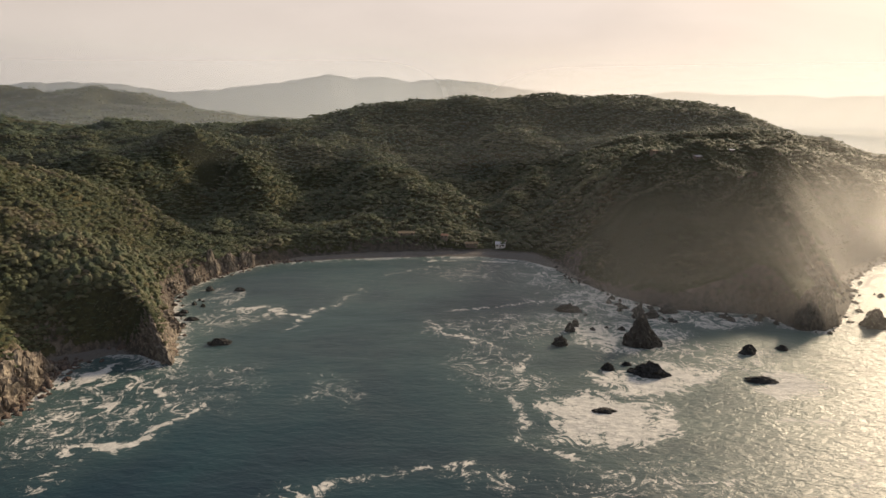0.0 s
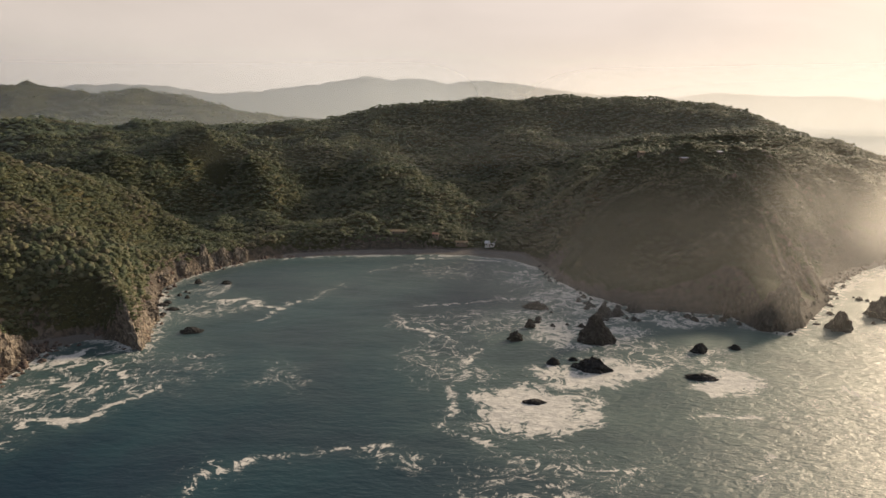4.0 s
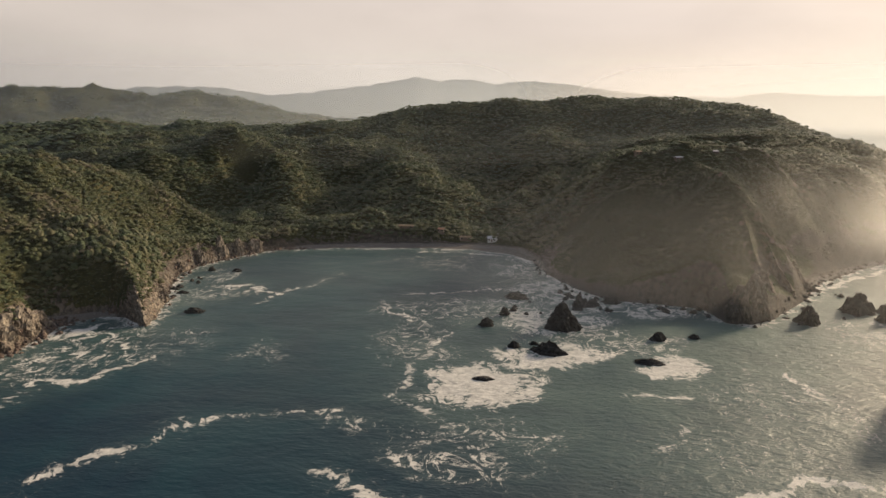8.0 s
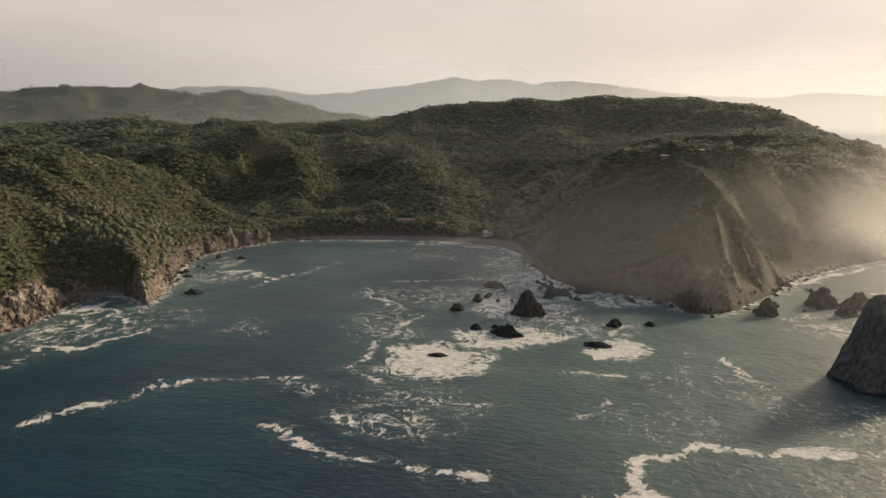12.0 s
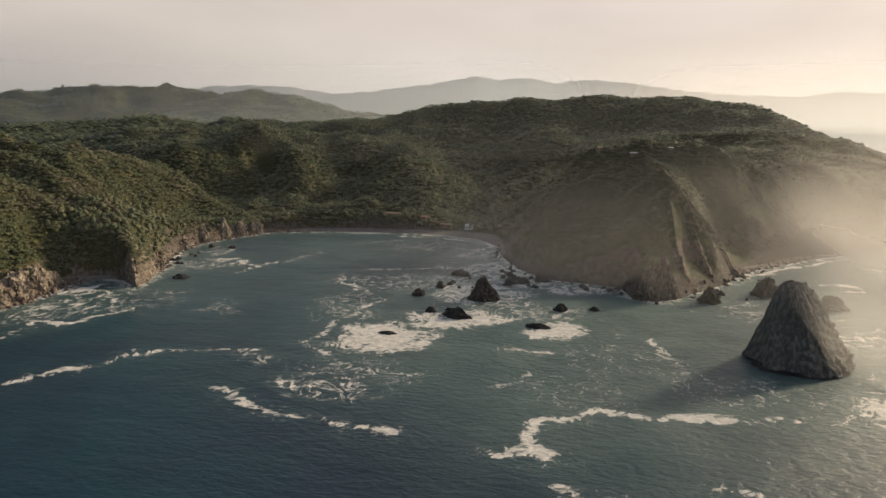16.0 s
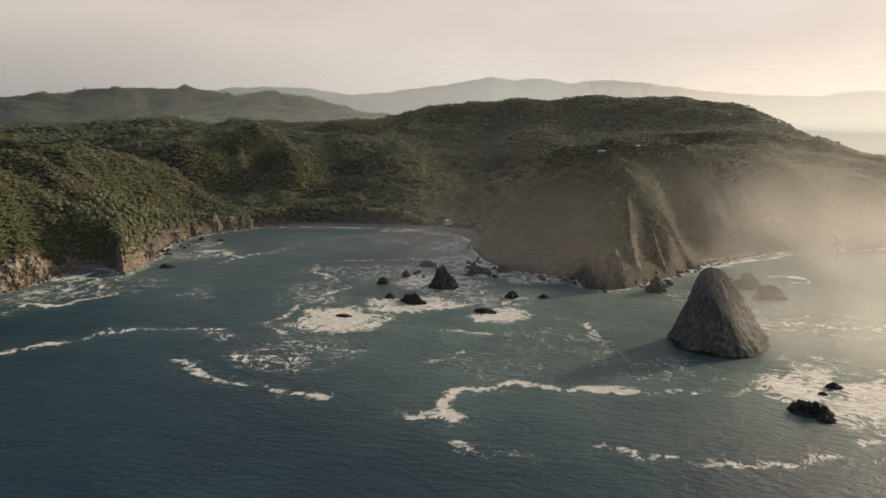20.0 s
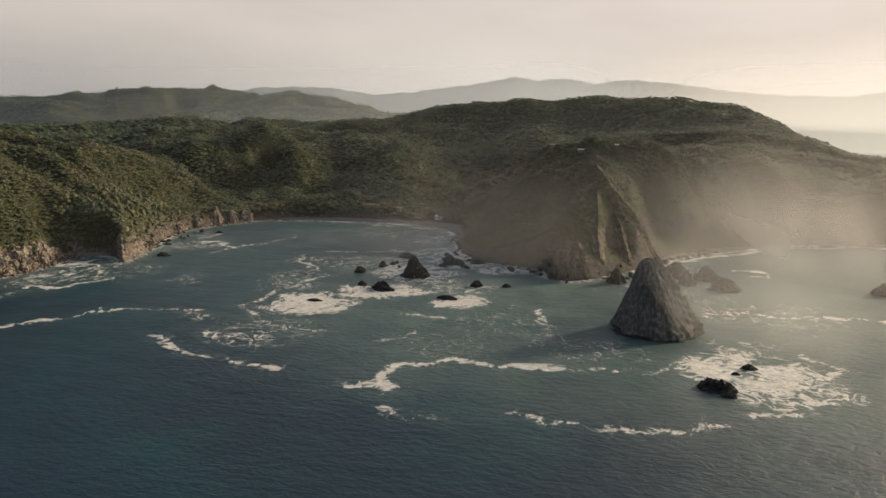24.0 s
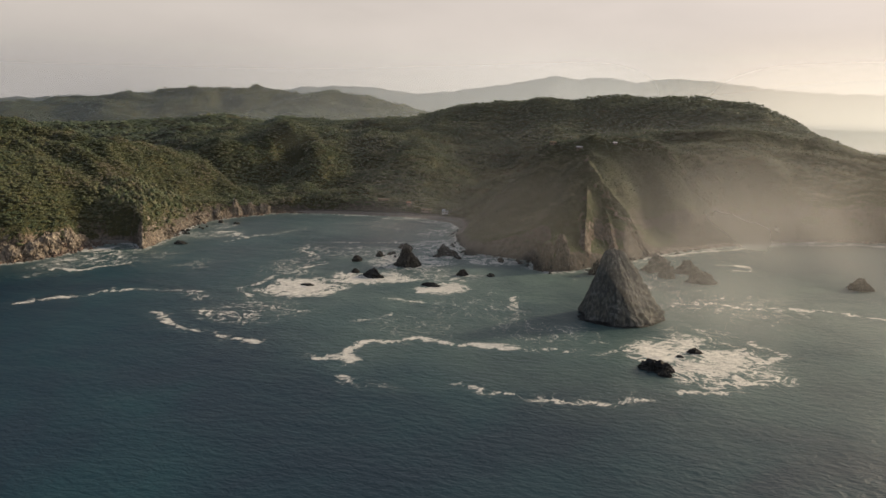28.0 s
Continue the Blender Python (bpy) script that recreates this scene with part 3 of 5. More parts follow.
streak([(11, 154), (22, 148), (35, 140), (50, 137), (68, 135), (94, 134)], 4, 0.85)
streak([(128, 133), (144, 136), (138, 146), (141, 158), (151, 162), (163, 171), (186, 177), (209, 178)], 5, 0.95)
streak([(134, 138), (146, 134)], 7, 0.9)
streak([(209, 178), (230, 184), (250, 190)], 4, 0.5)
streak([(24, 243), (32, 270), (36, 290), (20, 300), (8, 310), (-10, 333)], 4, 0.68)
streak([(24, 245), (22, 226), (26, 210), (40, 200), (52, 190)], 3.5, 0.68)
streak([(-69, 131), (-62, 141), (-51, 152)], 5, 0.75)
streak([(-51, 152), (-46, 171), (-24, 183), (10, 195)], 3.5, 0.52)
streak([(27, 169), (42, 164), (52, 170), (69, 159)], 4, 0.62)
streak([(53, 185), (70, 183), (84, 190)], 4, 0.55)
streak([(164, 272), (166, 264)], 4.5, 0.7)
streak([(181, 263), (186, 246), (191, 230)], 4, 0.7)
streak([(191, 228), (180, 211)], 3.5, 0.5)
streak([(110, 227), (123, 231), (134, 228)], 3.5, 0.66)
streak([(132, 204), (127, 190), (118, 186)], 3.5, 0.6)
streak([(152, 116), (165, 115), (178, 116)], 4, 0.55)
streak([(201, 127), (215, 126), (233, 130), (246, 131), (269, 145), (287, 160), (306, 173)], 3.5, 0.66)
streak([(306, 173), (309, 197), (322, 214), (329, 221), (312, 236)], 3.5, 0.85)
streak([(290, 406), (302, 410), (312, 403), (309, 394), (296, 392)], 4, 0.75)
streak([(270, 288), (287, 295), (300, 300), (314, 299), (346, 311), (400, 300)], 4.5, 0.72)
streak([(-100, 355), (-79, 340), (-76, 322)], 4, 0.68)
streak([(-121, 349), (-99, 355), (-88, 352)], 4, 0.68)
streak([(-78, 346), (-66, 363), (-56, 400)], 3.5, 0.55)
streak([(-46, 430), (-39, 440), (-10, 462)], 3.5, 0.4)
streak([(-94, 234), (-97, 221), (-100, 209), (-106, 201), (-119, 198), (-119, 186), (-114, 172)], 4.5, 0.88)
streak([(-127, 255), (-113, 248), (-105, 238), (-100, 222)], 3.2, 0.8)
streak([(-152, 222), (-150, 246), (-144, 264), (-137, 275)], 6, 0.85)
streak([(-129, 207), (-120, 211), (-118, 221), (-114, 230)], 3.0, 0.72)
streak([(-126, 222), (-124, 237), (-126, 253)], 3.0, 0.72)
streak([(-143, 213), (-134, 217), (-128, 228)], 3.5, 0.75)
streak([(-44, 176), (-32, 180), (-16, 184), (1, 194)], 3.0, 0.52)
streak([(-1, 357), (30, 369), (48, 380)], 3.5, 0.55)
streak([(-14, 336), (5, 319), (10, 300)], 4.5, 0.6)
streak([(-20, 478), (10, 480), (45, 470), (62, 445)], 4, 0.55)
streak([(244, 405), (262, 428), (292, 464), (332, 503), (374, 526), (430, 545)], 6, 0.8)
foam_w *= np.clip(1.0 + 0.55 * fbm(SX / 11, SY / 11, 3), 0.35, 1.25)
milk_sheen = np.zeros(len(SX))


def milky_sheen(x, y, rx, ry, strength):
    """Pale water, stirred up over shallows; to the east also painted sheen and haze."""
    r = np.hypot((SX + 2 * WARP_X - x) / rx, (SY + 2 * WARP_Y - y) / ry)
    np.maximum(milk_sheen, strength * smooth(1.5, 0.2, r), out=milk_sheen)


milky_sheen(75, 250, 55, 40, 0.55)
milky_sheen(85, 340, 60, 62, 0.9)
milky_sheen(60, 420, 60, 60, 0.75)
milky_sheen(135, 265, 30, 25, 0.45)
milky_sheen(170, 290, 90, 60, 0.8)
milky_sheen(285, 205, 50, 45, 0.60)
milky_sheen(260, 330, 100, 100, 0.5)
milky_sheen(200, 200, 90, 50, 0.44)
milky_sheen(-120, 225, 40, 50, 0.22)
milky_sheen(-110, 345, 50, 50, 0.35)
milky_sheen(-40, 400, 80, 70, 0.36)
milky_sheen(20, 300, 80, 80, 0.22)
milky_sheen(40, 340, 190, 170, 0.26)
# broad eastern fields also stand in for sky sheen and haze over the water
milky_sheen(190, 180, 120, 90, 0.55)
milky_sheen(330, 280, 170, 170, 0.66)
milky_sheen(110, 250, 110, 90, 0.62)
shoal_sheen = np.clip(0.55 * np.exp(-np.maximum(-sd, 0) / 20.0) + 0.25 * foam_w + milk_sheen * (1 + 0.5 * fbm(SX / 30, SY / 30, 3)), 0, 1) * smooth(85, 175, SY + 2.5 * WARP_X)
wave = 0.25 * fbm(SX / 22, SY / 16, 3) * (np.abs(SX) < 500)
wind = np.clip(smooth(-60, 150, SX) + 0.35 * fbm(SX / 70, SY / 45, 3), 0, 1)         # the bay's western side is sheltered
sea = new("sea", grid_mesh("sea", sx, sy, wave, {"foam": foam_w, "shoal_sheen": shoal_sheen, "wind": wind}, SEA))
tagged(sea, "dark teal sea with lacy white foam around rocks and shore", "sea", kind="structure")


# ---- rocks ----
def rock_mesh(name, sx_, sy_, h, seed, mat, peak=0.5, sharp=1.0, div=4, lean=(0, 0), flat=0.06, twist=0.24, spires=0.0):
    """A craggy rock that stands in the sea: base sx_ by sy_ metres, height h."""
    bm = bmesh.new()
    bmesh.ops.create_icosphere(bm, subdivisions=div, radius=1.0)
    off = Vector((seed * 7.31, seed * 3.7, seed * 1.9))
    for v in bm.verts:
        c = v.co.copy()
        up = max(c.z, 0.0)
        r = math.hypot(c.x, c.y)
        taper = flat + (1 - flat) * (1 - up) ** peak if up < 1 else flat
        ang = math.atan2(c.y, c.x)
        q = Vector((math.cos(ang) * 1.2, math.sin(ang) * 1.2, up * 2.2)) + off
        crag = 1 + 0.16 * noise.noise(q * 1.3) + 0.13 * (1 - 2.4 * abs(noise.noise(q * 2.7))) + 0.07 * (0.5 - 2.4 * abs(noise.noise(q * 5.3))) + 0.05 * (0.5 - 2.4 * abs(noise.noise(q * 11)))
        crag = 1 + (crag - 1) * (1.9 if name == "sea_rock" and twist > 0.2 else 1.15)
        rr = (taper if up > 0 else 1.0) * crag / (1.0 + 0.25 * (0 if up > 0 else -c.z))
        k = 1.0 if r < 1e-6 else 1 / r
        z = up ** sharp * h * (1 + 0.16 * (1 - up ** 4) * noise.noise(q * 2.1 + off)) if c.z > 0 else c.z * min(3.0, h)
        rr *= min(1.0, r / 0.3)
        v.co = Vector((c.x * k * rr * sx_ + lean[0] * up, c.y * k * rr * sy_ + lean[1] * up, z))
        w = Vector((v.co.x / sx_, v.co.y / sy_, v.co.z / h)) * 1.6 + off
        v.co += noise.noise_vector(w * 1.1) * twist * min(sx_, sy_, h) * min(1.0, up * 4 + 0.3) + noise.noise_vector(w * 3.3) * (0.15 if name == "sea_rock" else 0.09) * min(sx_, sy_, h) + noise.noise_vector(w * 7.7) * 0.05 * min(sx_, sy_, h)
    if spires:                                      # broken crests and ledges
        for v in bm.verts:
            if v.co.z > 0.08 * h:
                w = Vector((v.co.x / sx_, v.co.y / sy_, 0)) * 1.9 + off
                crest = 1 - 2.6 * abs(noise.noise(w * 1.3)) + 0.6 * (0.5 - 2.2 * abs(noise.noise(w * 3.1)))
                v.co.z *= 1 + spires * crest
                ledge = h * 0.16
                v.co.z += 0.55 * (ledge * round(v.co.z / ledge) - v.co.z) * (0.5 + noise.noise(w * 0.9))
    me = bpy.data.meshes.new(name)
    bm.to_mesh(me)
    bm.free()
    me.materials.append(mat)
    return me


def sea_rock(x, y, sx_, sy_, h, seed, label, turn=0, peak=0.6, sharp=1.0, div=4, lean=(0, 0), twist=0.30, spires=0.22):
    ob = new("sea_rock", rock_mesh("sea_rock", sx_, sy_, h, seed, ROCK_SEA, peak, sharp, div, lean, 0.05, twist, spires))
    ob.data.transform(Matrix.Diagonal((1, 1, 0.82, 1)))
    ob.matrix_world = pose(x, y, 0, 0, 0, turn)
    return tagged(ob, label, "rock", "rocks in the bay")


def pinnacle_mesh(name, rx_, ry_, h, mat):
    """A blunt cone of rock: a smooth slab on its western side, ribs, chimneys and broken blocks on the rest."""
    na, nz = 220, 120
    A, U = np.meshgrid(np.arange(na) * 2 * np.pi / na, np.linspace(-0.08, 1, nz))
    up = np.clip(U, 0, 1)
    prof = np.interp(up, [0, 0.06, 0.25, 0.5, 0.72, 0.86, 0.94, 0.98, 1.0], [1.02, 0.98, 0.83, 0.63, 0.45, 0.33, 0.25, 0.16, 0.0])
    east = 0.5 + 0.5 * np.cos(A - 0.15)                     # the broken side
    ca, sa = np.cos(A), np.sin(A)
    ribs = ridged(ca * 2.2 + sa * 1.3 + 4.0, sa * 2.2 - ca * 0.9 + 0.55 * up, 4) - 0.45
    block = fbm(ca * 5 + 2.5 * up + 11, sa * 5 + 4.5 * up, 4)
    step = np.abs(((up * 9 + 1.2 * fbm(ca * 2 + 3, sa * 2, 2)) % 1.0) - 0.5) - 0.25
    turn_ = A + 0.35 * (up - 0.4) + 0.10 * fbm(ca * 1.5 + 7, sa * 1.5 + 1.6 * up, 2)
    face = np.full(A.shape, 1.3)                            # broad planes that meet in edges
    for at, dist in ((0.35, 0.93), (1.3, 0.98), (2.25, 0.95), (3.2, 0.97), (4.15, 0.94), (4.95, 1.0), (5.65, 0.9)):
        c_ = np.cos(turn_ - at)
        face = np.minimum(face, np.where(c_ > 0.3, dist / np.maximum(c_, 0.3), 9.0))
    r = prof * face * (1 + (0.04 + 0.15 * east) * ribs + (0.04 + 0.10 * east) * block + (0.01 + 0.13 * east) * step + (0.015 + 0.03 * east) * fbm(ca * 14 + 5 * up, sa * 14 + 13 * up, 3))
    r = r + 0.10 * np.exp(-((A - 5.9) / 0.22) ** 2 - ((up - 0.72) / 0.14) ** 2) + 0.07 * np.exp(-((A - 0.5) / 0.2) ** 2 - ((up - 0.55) / 0.1) ** 2)
    z = U * h * (1 + 0.02 * block)
    co = np.stack([r * ca * rx_ - 5.5 * up ** 1.2, r * sa * ry_ + 2 * up, z], -1).reshape(-1, 3)
    k, q = np.meshgrid(np.arange(na), np.arange(nz - 1))
    a, b = (q * na + k).ravel(), (q * na + (k + 1) % na).ravel()
    return quad_mesh(name, co, np.stack([a, b, b + na, a + na], 1), {}, mat)


PLAIN_ROCK = "low dark wet rock rising from white foam"
stack = new("rock_pinnacle", None)
stack.matrix_world = pose(245, 252, 0, 0, 0, 10)
tagged(stack, "tall grey rock pinnacle standing in the sea, grassy on top", "sea rock")
crag = new("crag", pinnacle_mesh("crag", 21.0, 19.0, 36.5, ROCK_STACK))
crag.parent = stack
cap = new("grass_cap", rock_mesh("grass_cap", 3.9, 3.5, 3.6, 8, GROUND, 0.45, 1.0, 4, (0, 0), 0.2))
cap.location = (-5.0, 1.9, 31.6)
cap.parent = stack
tagged(cap, "patch of olive grass")
wet = new("wet_foot", rock_mesh("wet_foot", 20.6, 18.8, 1.8, 3, ROCK_SEA, 0.3, 1.0, 5, (0, 0), 0.5, 0.1))
wet.parent = stack
tagged(wet, "dark wet rock at the waterline")
sea_rock(89, 310, 9.0, 7.5, 17, 5, "pointed dark pyramid rock standing in foam", 20, 1.1, 1.0, 5, (-1.5, 0), 0.10, 0.04)
sea_rock(82, 271, 7, 4, 5, 8, "jagged dark rock awash in white foam", -20, 0.6)
sea_rock(66, 276, 2.6, 2.2, 3, 9, PLAIN_ROCK)
sea_rock(56, 234, 4.2, 2.0, 1.3, 11, "flat dark rock awash inside a ring of foam", 5, 0.4)
sea_rock(126, 266, 6, 2.6, 2.0, 12, "flat dark rock ledge in a patch of foam", -5, 0.4)
sea_rock(50, 306, 3.4, 3.0, 4.5, 13, PLAIN_ROCK, 30)
sea_rock(58, 326, 3.0, 2.4, 4.5, 14, PLAIN_ROCK, 70)
sea_rock(62, 360, 6.5, 3.2, 4, 15, PLAIN_ROCK, -10)
sea_rock(98, 350, 3.4, 3.4, 8, 16, "pointed dark rock below the headland", 0, 0.9)
sea_rock(105, 352, 4.0, 3.2, 4, 17, PLAIN_ROCK, 40)
sea_rock(116, 361, 4.5, 3, 5, 18, PLAIN_ROCK)
sea_rock(84, 329, 1.8, 1.5, 2, 19, PLAIN_ROCK)
sea_rock(134, 299, 3.6, 2.6, 4.2, 20, PLAIN_ROCK, 15)
sea_rock(152, 305, 2.6, 1.8, 2.2, 21, PLAIN_ROCK)
sea_rock(75, 281, 1.8, 1.3, 1.6, 22, PLAIN_ROCK)
sea_rock(-107, 298, 4.6, 2.8, 2.8, 23, "low dark rock in calm water near the western cliff", 15)
sea_rock(-126, 389, 3.0, 2.0, 2.2, 24, PLAIN_ROCK)
sea_rock(-133, 332, 3.4, 1.8, 1.5, 25, PLAIN_ROCK)
sea_rock(-142, 339, 3.0, 2.0, 1.6, 26, PLAIN_ROCK)
sea_rock(216, 342, 6, 5.5, 11, 27, "steep brown rock off the headland", 0, 1.1)
sea_rock(251, 371, 10, 8, 13, 28, "broad peaked rock off the headland", 30, 1.15)
sea_rock(259, 353, 5, 4.5, 10, 29, "narrow pointed rock beside larger rocks", 0, 0.9)
sea_rock(271, 371, 8, 6, 9, 30, "rounded brown rock off the headland", 0, 0.8)
sea_rock(281, 347, 9, 5, 9, 31, "jagged low rock with a pointed crest", 10, 0.9)
sea_rock(374, 372, 7, 5, 8, 32, "lone rounded rock out at sea", 0, 0.8)
sea_rock(272, 180, 6.8, 4.6, 4.8, 33, "black craggy rock washed by a sheet of foam", -10, 0.5)
sea_rock(276, 174, 3, 2, 2, 34, PLAIN_ROCK)
sea_rock(286, 209, 3, 2, 2.2, 35, PLAIN_ROCK)
sea_rock(280, 200, 1.6, 1.2, 1.2, 36, PLAIN_ROCK)

# ---- woods ----
def crown_shape(k, seed, flat=0.72):
    """k leaf clumps as quads over an uneven dome of radius 1: corner offsets, (k, 4, 3)."""
    rs = np.random.RandomState(seed)
    u = rs.rand(k)
    th = rs.rand(k) * 2 * np.pi
    zc = np.sqrt(u) * 1.0 - 0.12 * rs.rand(k)
    rr = np.sqrt(np.clip(1 - zc ** 2, 0, 1))
    nrm = np.stack([rr * np.cos(th), rr * np.sin(th), zc], 1)
    rad = 0.72 + 0.34 * rs.rand(k)
    lump = 1 + 0.22 * np.sin(3 * th + seed) * rr
    pos = nrm * (rad * lump)[:, None]
    nrm = nrm + rs.normal(0, 0.26, (k, 3))
    nrm /= np.linalg.norm(nrm, axis=1)[:, None]
    a = np.cross(nrm, rs.normal(0, 1, (k, 3)))
    a /= np.linalg.norm(a, axis=1)[:, None]
    b = np.cross(nrm, a)
    size = (1.6 / math.sqrt(max(k, 14))) * (0.75 + 0.6 * rs.rand(k))
    pts = np.stack([pos + a * (size * (0.8 + 0.5 * rs.rand(k)))[:, None], pos + b * (size * (0.7 + 0.5 * rs.rand(k)))[:, None],
                    pos - a * (size * (0.8 + 0.5 * rs.rand(k)))[:, None], pos - b * (size * (0.7 + 0.5 * rs.rand(k)))[:, None]], 1)
    pts[:, :, 2] *= flat * 1.25
    return pts


def dome_shape(seed, sub=1):
    """A lumpy leafy dome of radius 1: corners and triangles."""
    bm = bmesh.new()
    bmesh.ops.create_icosphere(bm, subdivisions=sub + 1, radius=1.0)
    bmesh.ops.delete(bm, geom=[v for v in bm.verts if v.co.z < -0.3], context="VERTS")
    off = Vector((seed * 3.1, seed * 1.7, seed * 0.9))
    for v in bm.verts:
        d = 1 + 0.34 * noise.noise(v.co * 1.7 + off) + 0.26 * noise.noise(v.co * 4.1 + off) + (0.22 * noise.noise(v.co * 8.3 + off) if sub > 1 else 0)
        v.co = Vector((v.co.x * d, v.co.y * d, max(v.co.z, -0.5) * d * 1.0))
    co = np.array([v.co[:] for v in bm.verts])
    bmesh.ops.triangulate(bm, faces=bm.faces)
    bm.verts.index_update()
    tri = np.array([[v.index for v in f.verts] for f in bm.faces])
    bm.free()
    return co, tri


def woods(name, xyz, radius, tint, k, seed, label, category="woods", sub=1):
    """Many crowns in one mesh: a lumpy dome each, with k loose clumps of leaves about it."""
    rs = np.random.RandomState(seed)
    n_ = len(xyz)
    pick, turn = rs.randint(0, 12, n_), rs.rand(n_) * 6.283
    c, s = np.cos(turn)[:, None], np.sin(turn)[:, None]
    tall = radius * (0.55 + 0.4 * rs.rand(n_))
    cos, faces, tints, at = [], [], [], 0
    for v in range(12):
        sel = pick == v
        co, tri = dome_shape(seed * 20 + v, sub)
        quads = crown_shape(k, seed * 20 + v).reshape(-1, 3)
        q = np.arange(len(quads)).reshape(-1, 4) + len(co)
        tri = np.vstack([tri, q[:, [0, 1, 2]], q[:, [0, 2, 3]]])
        co = np.vstack([co, quads * 1.04])
        x = (co[:, 0] * c[sel] - co[:, 1] * s[sel]) * radius[sel][:, None]
        y = (co[:, 0] * s[sel] + co[:, 1] * c[sel]) * radius[sel][:, None]
        z = co[:, 2] * tall[sel][:, None]
        m = np.stack([x, y, z], -1) + xyz[sel][:, None, :]
        cos.append(m.reshape(-1, 3))
        faces.append((tri[None] + (np.arange(sel.sum()) * len(co))[:, None, None] + at).reshape(-1, 3))
        tints.append(np.repeat(tint[sel], len(co)))
        at += m.shape[0] * m.shape[1]
    me = quad_mesh(name, np.vstack(cos), np.vstack(faces), {"tint": np.concatenate(tints)}, LEAF, True)
    return tagged(new(name, me), label, category, kind="stuff")


def scatter(x0, x1, y0, y1, step, seed):
    rs = np.random.RandomState(seed)
    xs, ys = np.meshgrid(np.arange(x0, x1, step), np.arange(y0, y1, step))
    return (xs + rs.uniform(-0.85, 0.85, xs.shape) * step).ravel(), (ys + rs.uniform(-0.85, 0.85, ys.shape) * step).ravel(), rs


def stand(x0, x1, y0, y1, step, rmin, rmax, seed, keep):
    """Places, radii and tints for trees on the land in a rectangle."""
    x, y, rs = scatter(x0, x1, y0, y1, step, seed)
    z, d, b = land(x, y)
    e = 1.5
    steep = np.hypot(land(x + e, y)[0] - z, land(x, y + e)[0] - z) / e
    ok = (d > b + 1.5 + 3 * rs.rand(len(x))) & (z > 3.5) & (steep < 1.5 + 0.8 * (z > 8)) & keep(x, y, z, d, rs)
    x, y, z = x[ok], y[ok], z[ok]
    r = rmin + (rmax - rmin) * rs.rand(len(x)) ** 1.6
    tint = np.clip(0.42 + 0.5 * fbm(x / 38, y / 38, 3) + rs.normal(0, 0.07, len(x)), 0, 1)
    return np.stack([x, y, z + r * (0.25 if step < 10 else -0.1) + (2.6 * fbm(x / 15, y / 15, 2) if step < 7 else 0)], 1), r, tint


def on_head(x, y):
    return (x > 88) & (y < 500 + 0.35 * (x - 190)) & (x < 700)


def far_from_head(x, y, z, d, rs):
    return ~on_head(x, y)


a = stand(-400, -120, 150, 480, 2.3, 1.3, 2.4, 1, lambda x, y, z, d, rs: ~on_head(x, y))
a[2][:] = np.clip(a[2] + 0.26 + 0.25 * smooth(0.1, 0.5, fbm(a[0][:, 0] / 24 + 5, a[0][:, 1] / 24, 2)), 0, 1)      # drier, browner patches
woods("woods_west_hill", *a, 6, 2, "dense olive-green dry woodland covering the western hill", "woodland", 0)
a = stand(-430, 130, 480, 800, 3.2, 1.7, 3.2, 3, far_from_head)
# leaf tint raised to put the spurs' sunlit brightness into the colour
a[2][:] = np.clip(a[2] + 0.14, 0, 1)
woods("woods_bay_hills", *a, 7, 4, "dense green woodland on the spurs behind the bay", "woodland", 0)
a = stand(130, 700, 480, 800, 3.6, 1.6, 3.0, 5, far_from_head)
woods("woods_plateau", *a, 3, 6, "dense green woodland on the plateau above the headland", "woodland", 0)
a = stand(-520, 600, 800, 1010, 4.4, 2.0, 3.6, 7, far_from_head)
woods("woods_back_ridge", *a, 3, 8, "dark green woodland along the long back ridge", "woodland", 0)
a = stand(-1300, -430, 330, 1010, 8.0, 4.2, 7.0, 9, far_from_head)
woods("woods_inland", *a, 2, 10, "green woodland on rolling inland hills", "woodland", 0)
a = stand(-2700, 300, 1010, 2950, 14.5, 5.0, 8.0, 11, far_from_head)
woods("woods_far_hills", *a, 1, 12, "distant hazy green woodland on far hills", "woodland", 0)
a = stand(86, 460, 330, 620, 2.1, 0.7, 1.8, 13, lambda x, y, z, d, rs: on_head(x, y) & (z > 9) & (rs.rand(len(x)) < 0.26 + 0.7 * fbm(x / 26, y / 26, 3) + 0.9 * smooth(42, 62, z)))
woods("headland_shrubs", *a, 5, 14, "low olive shrubs scattered over the grassy headland", "shrubs", 0)


def cliff_scrub(x0, x1, y0, y1, step, seed):
    """Low bushes that cling to the cliffs."""
    x, y, rs = scatter(x0, x1, y0, y1, step, seed)
    z, d, b = land(x, y)
    ok = (d > b + 1) & (d < 26) & (z > 4.5) & (rs.rand(len(x)) < smooth(4, 11, z) * (0.7 + 0.6 * fbm(x / 12, y / 12, 2)))
    x, y, z = x[ok], y[ok], z[ok]
    r = 0.5 + 0.9 * rs.rand(len(x))
    return np.stack([x, y, z + 0.1], 1), r, np.clip(0.55 + 0.35 * fbm(x / 20, y / 20, 2) + rs.normal(0, 0.12, len(x)), 0, 1)


woods("cliff_scrub", *cliff_scrub(-210, -110, 190, 475, 1.5, 31), 5, 32, "dry olive and brown bushes clinging to the western cliffs", "shrubs", 0)
woods("bay_scrub", *cliff_scrub(-115, 95, 395, 530, 1.9, 33), 5, 34, "green bushes on the bank behind the bay beach", "shrubs", 0)


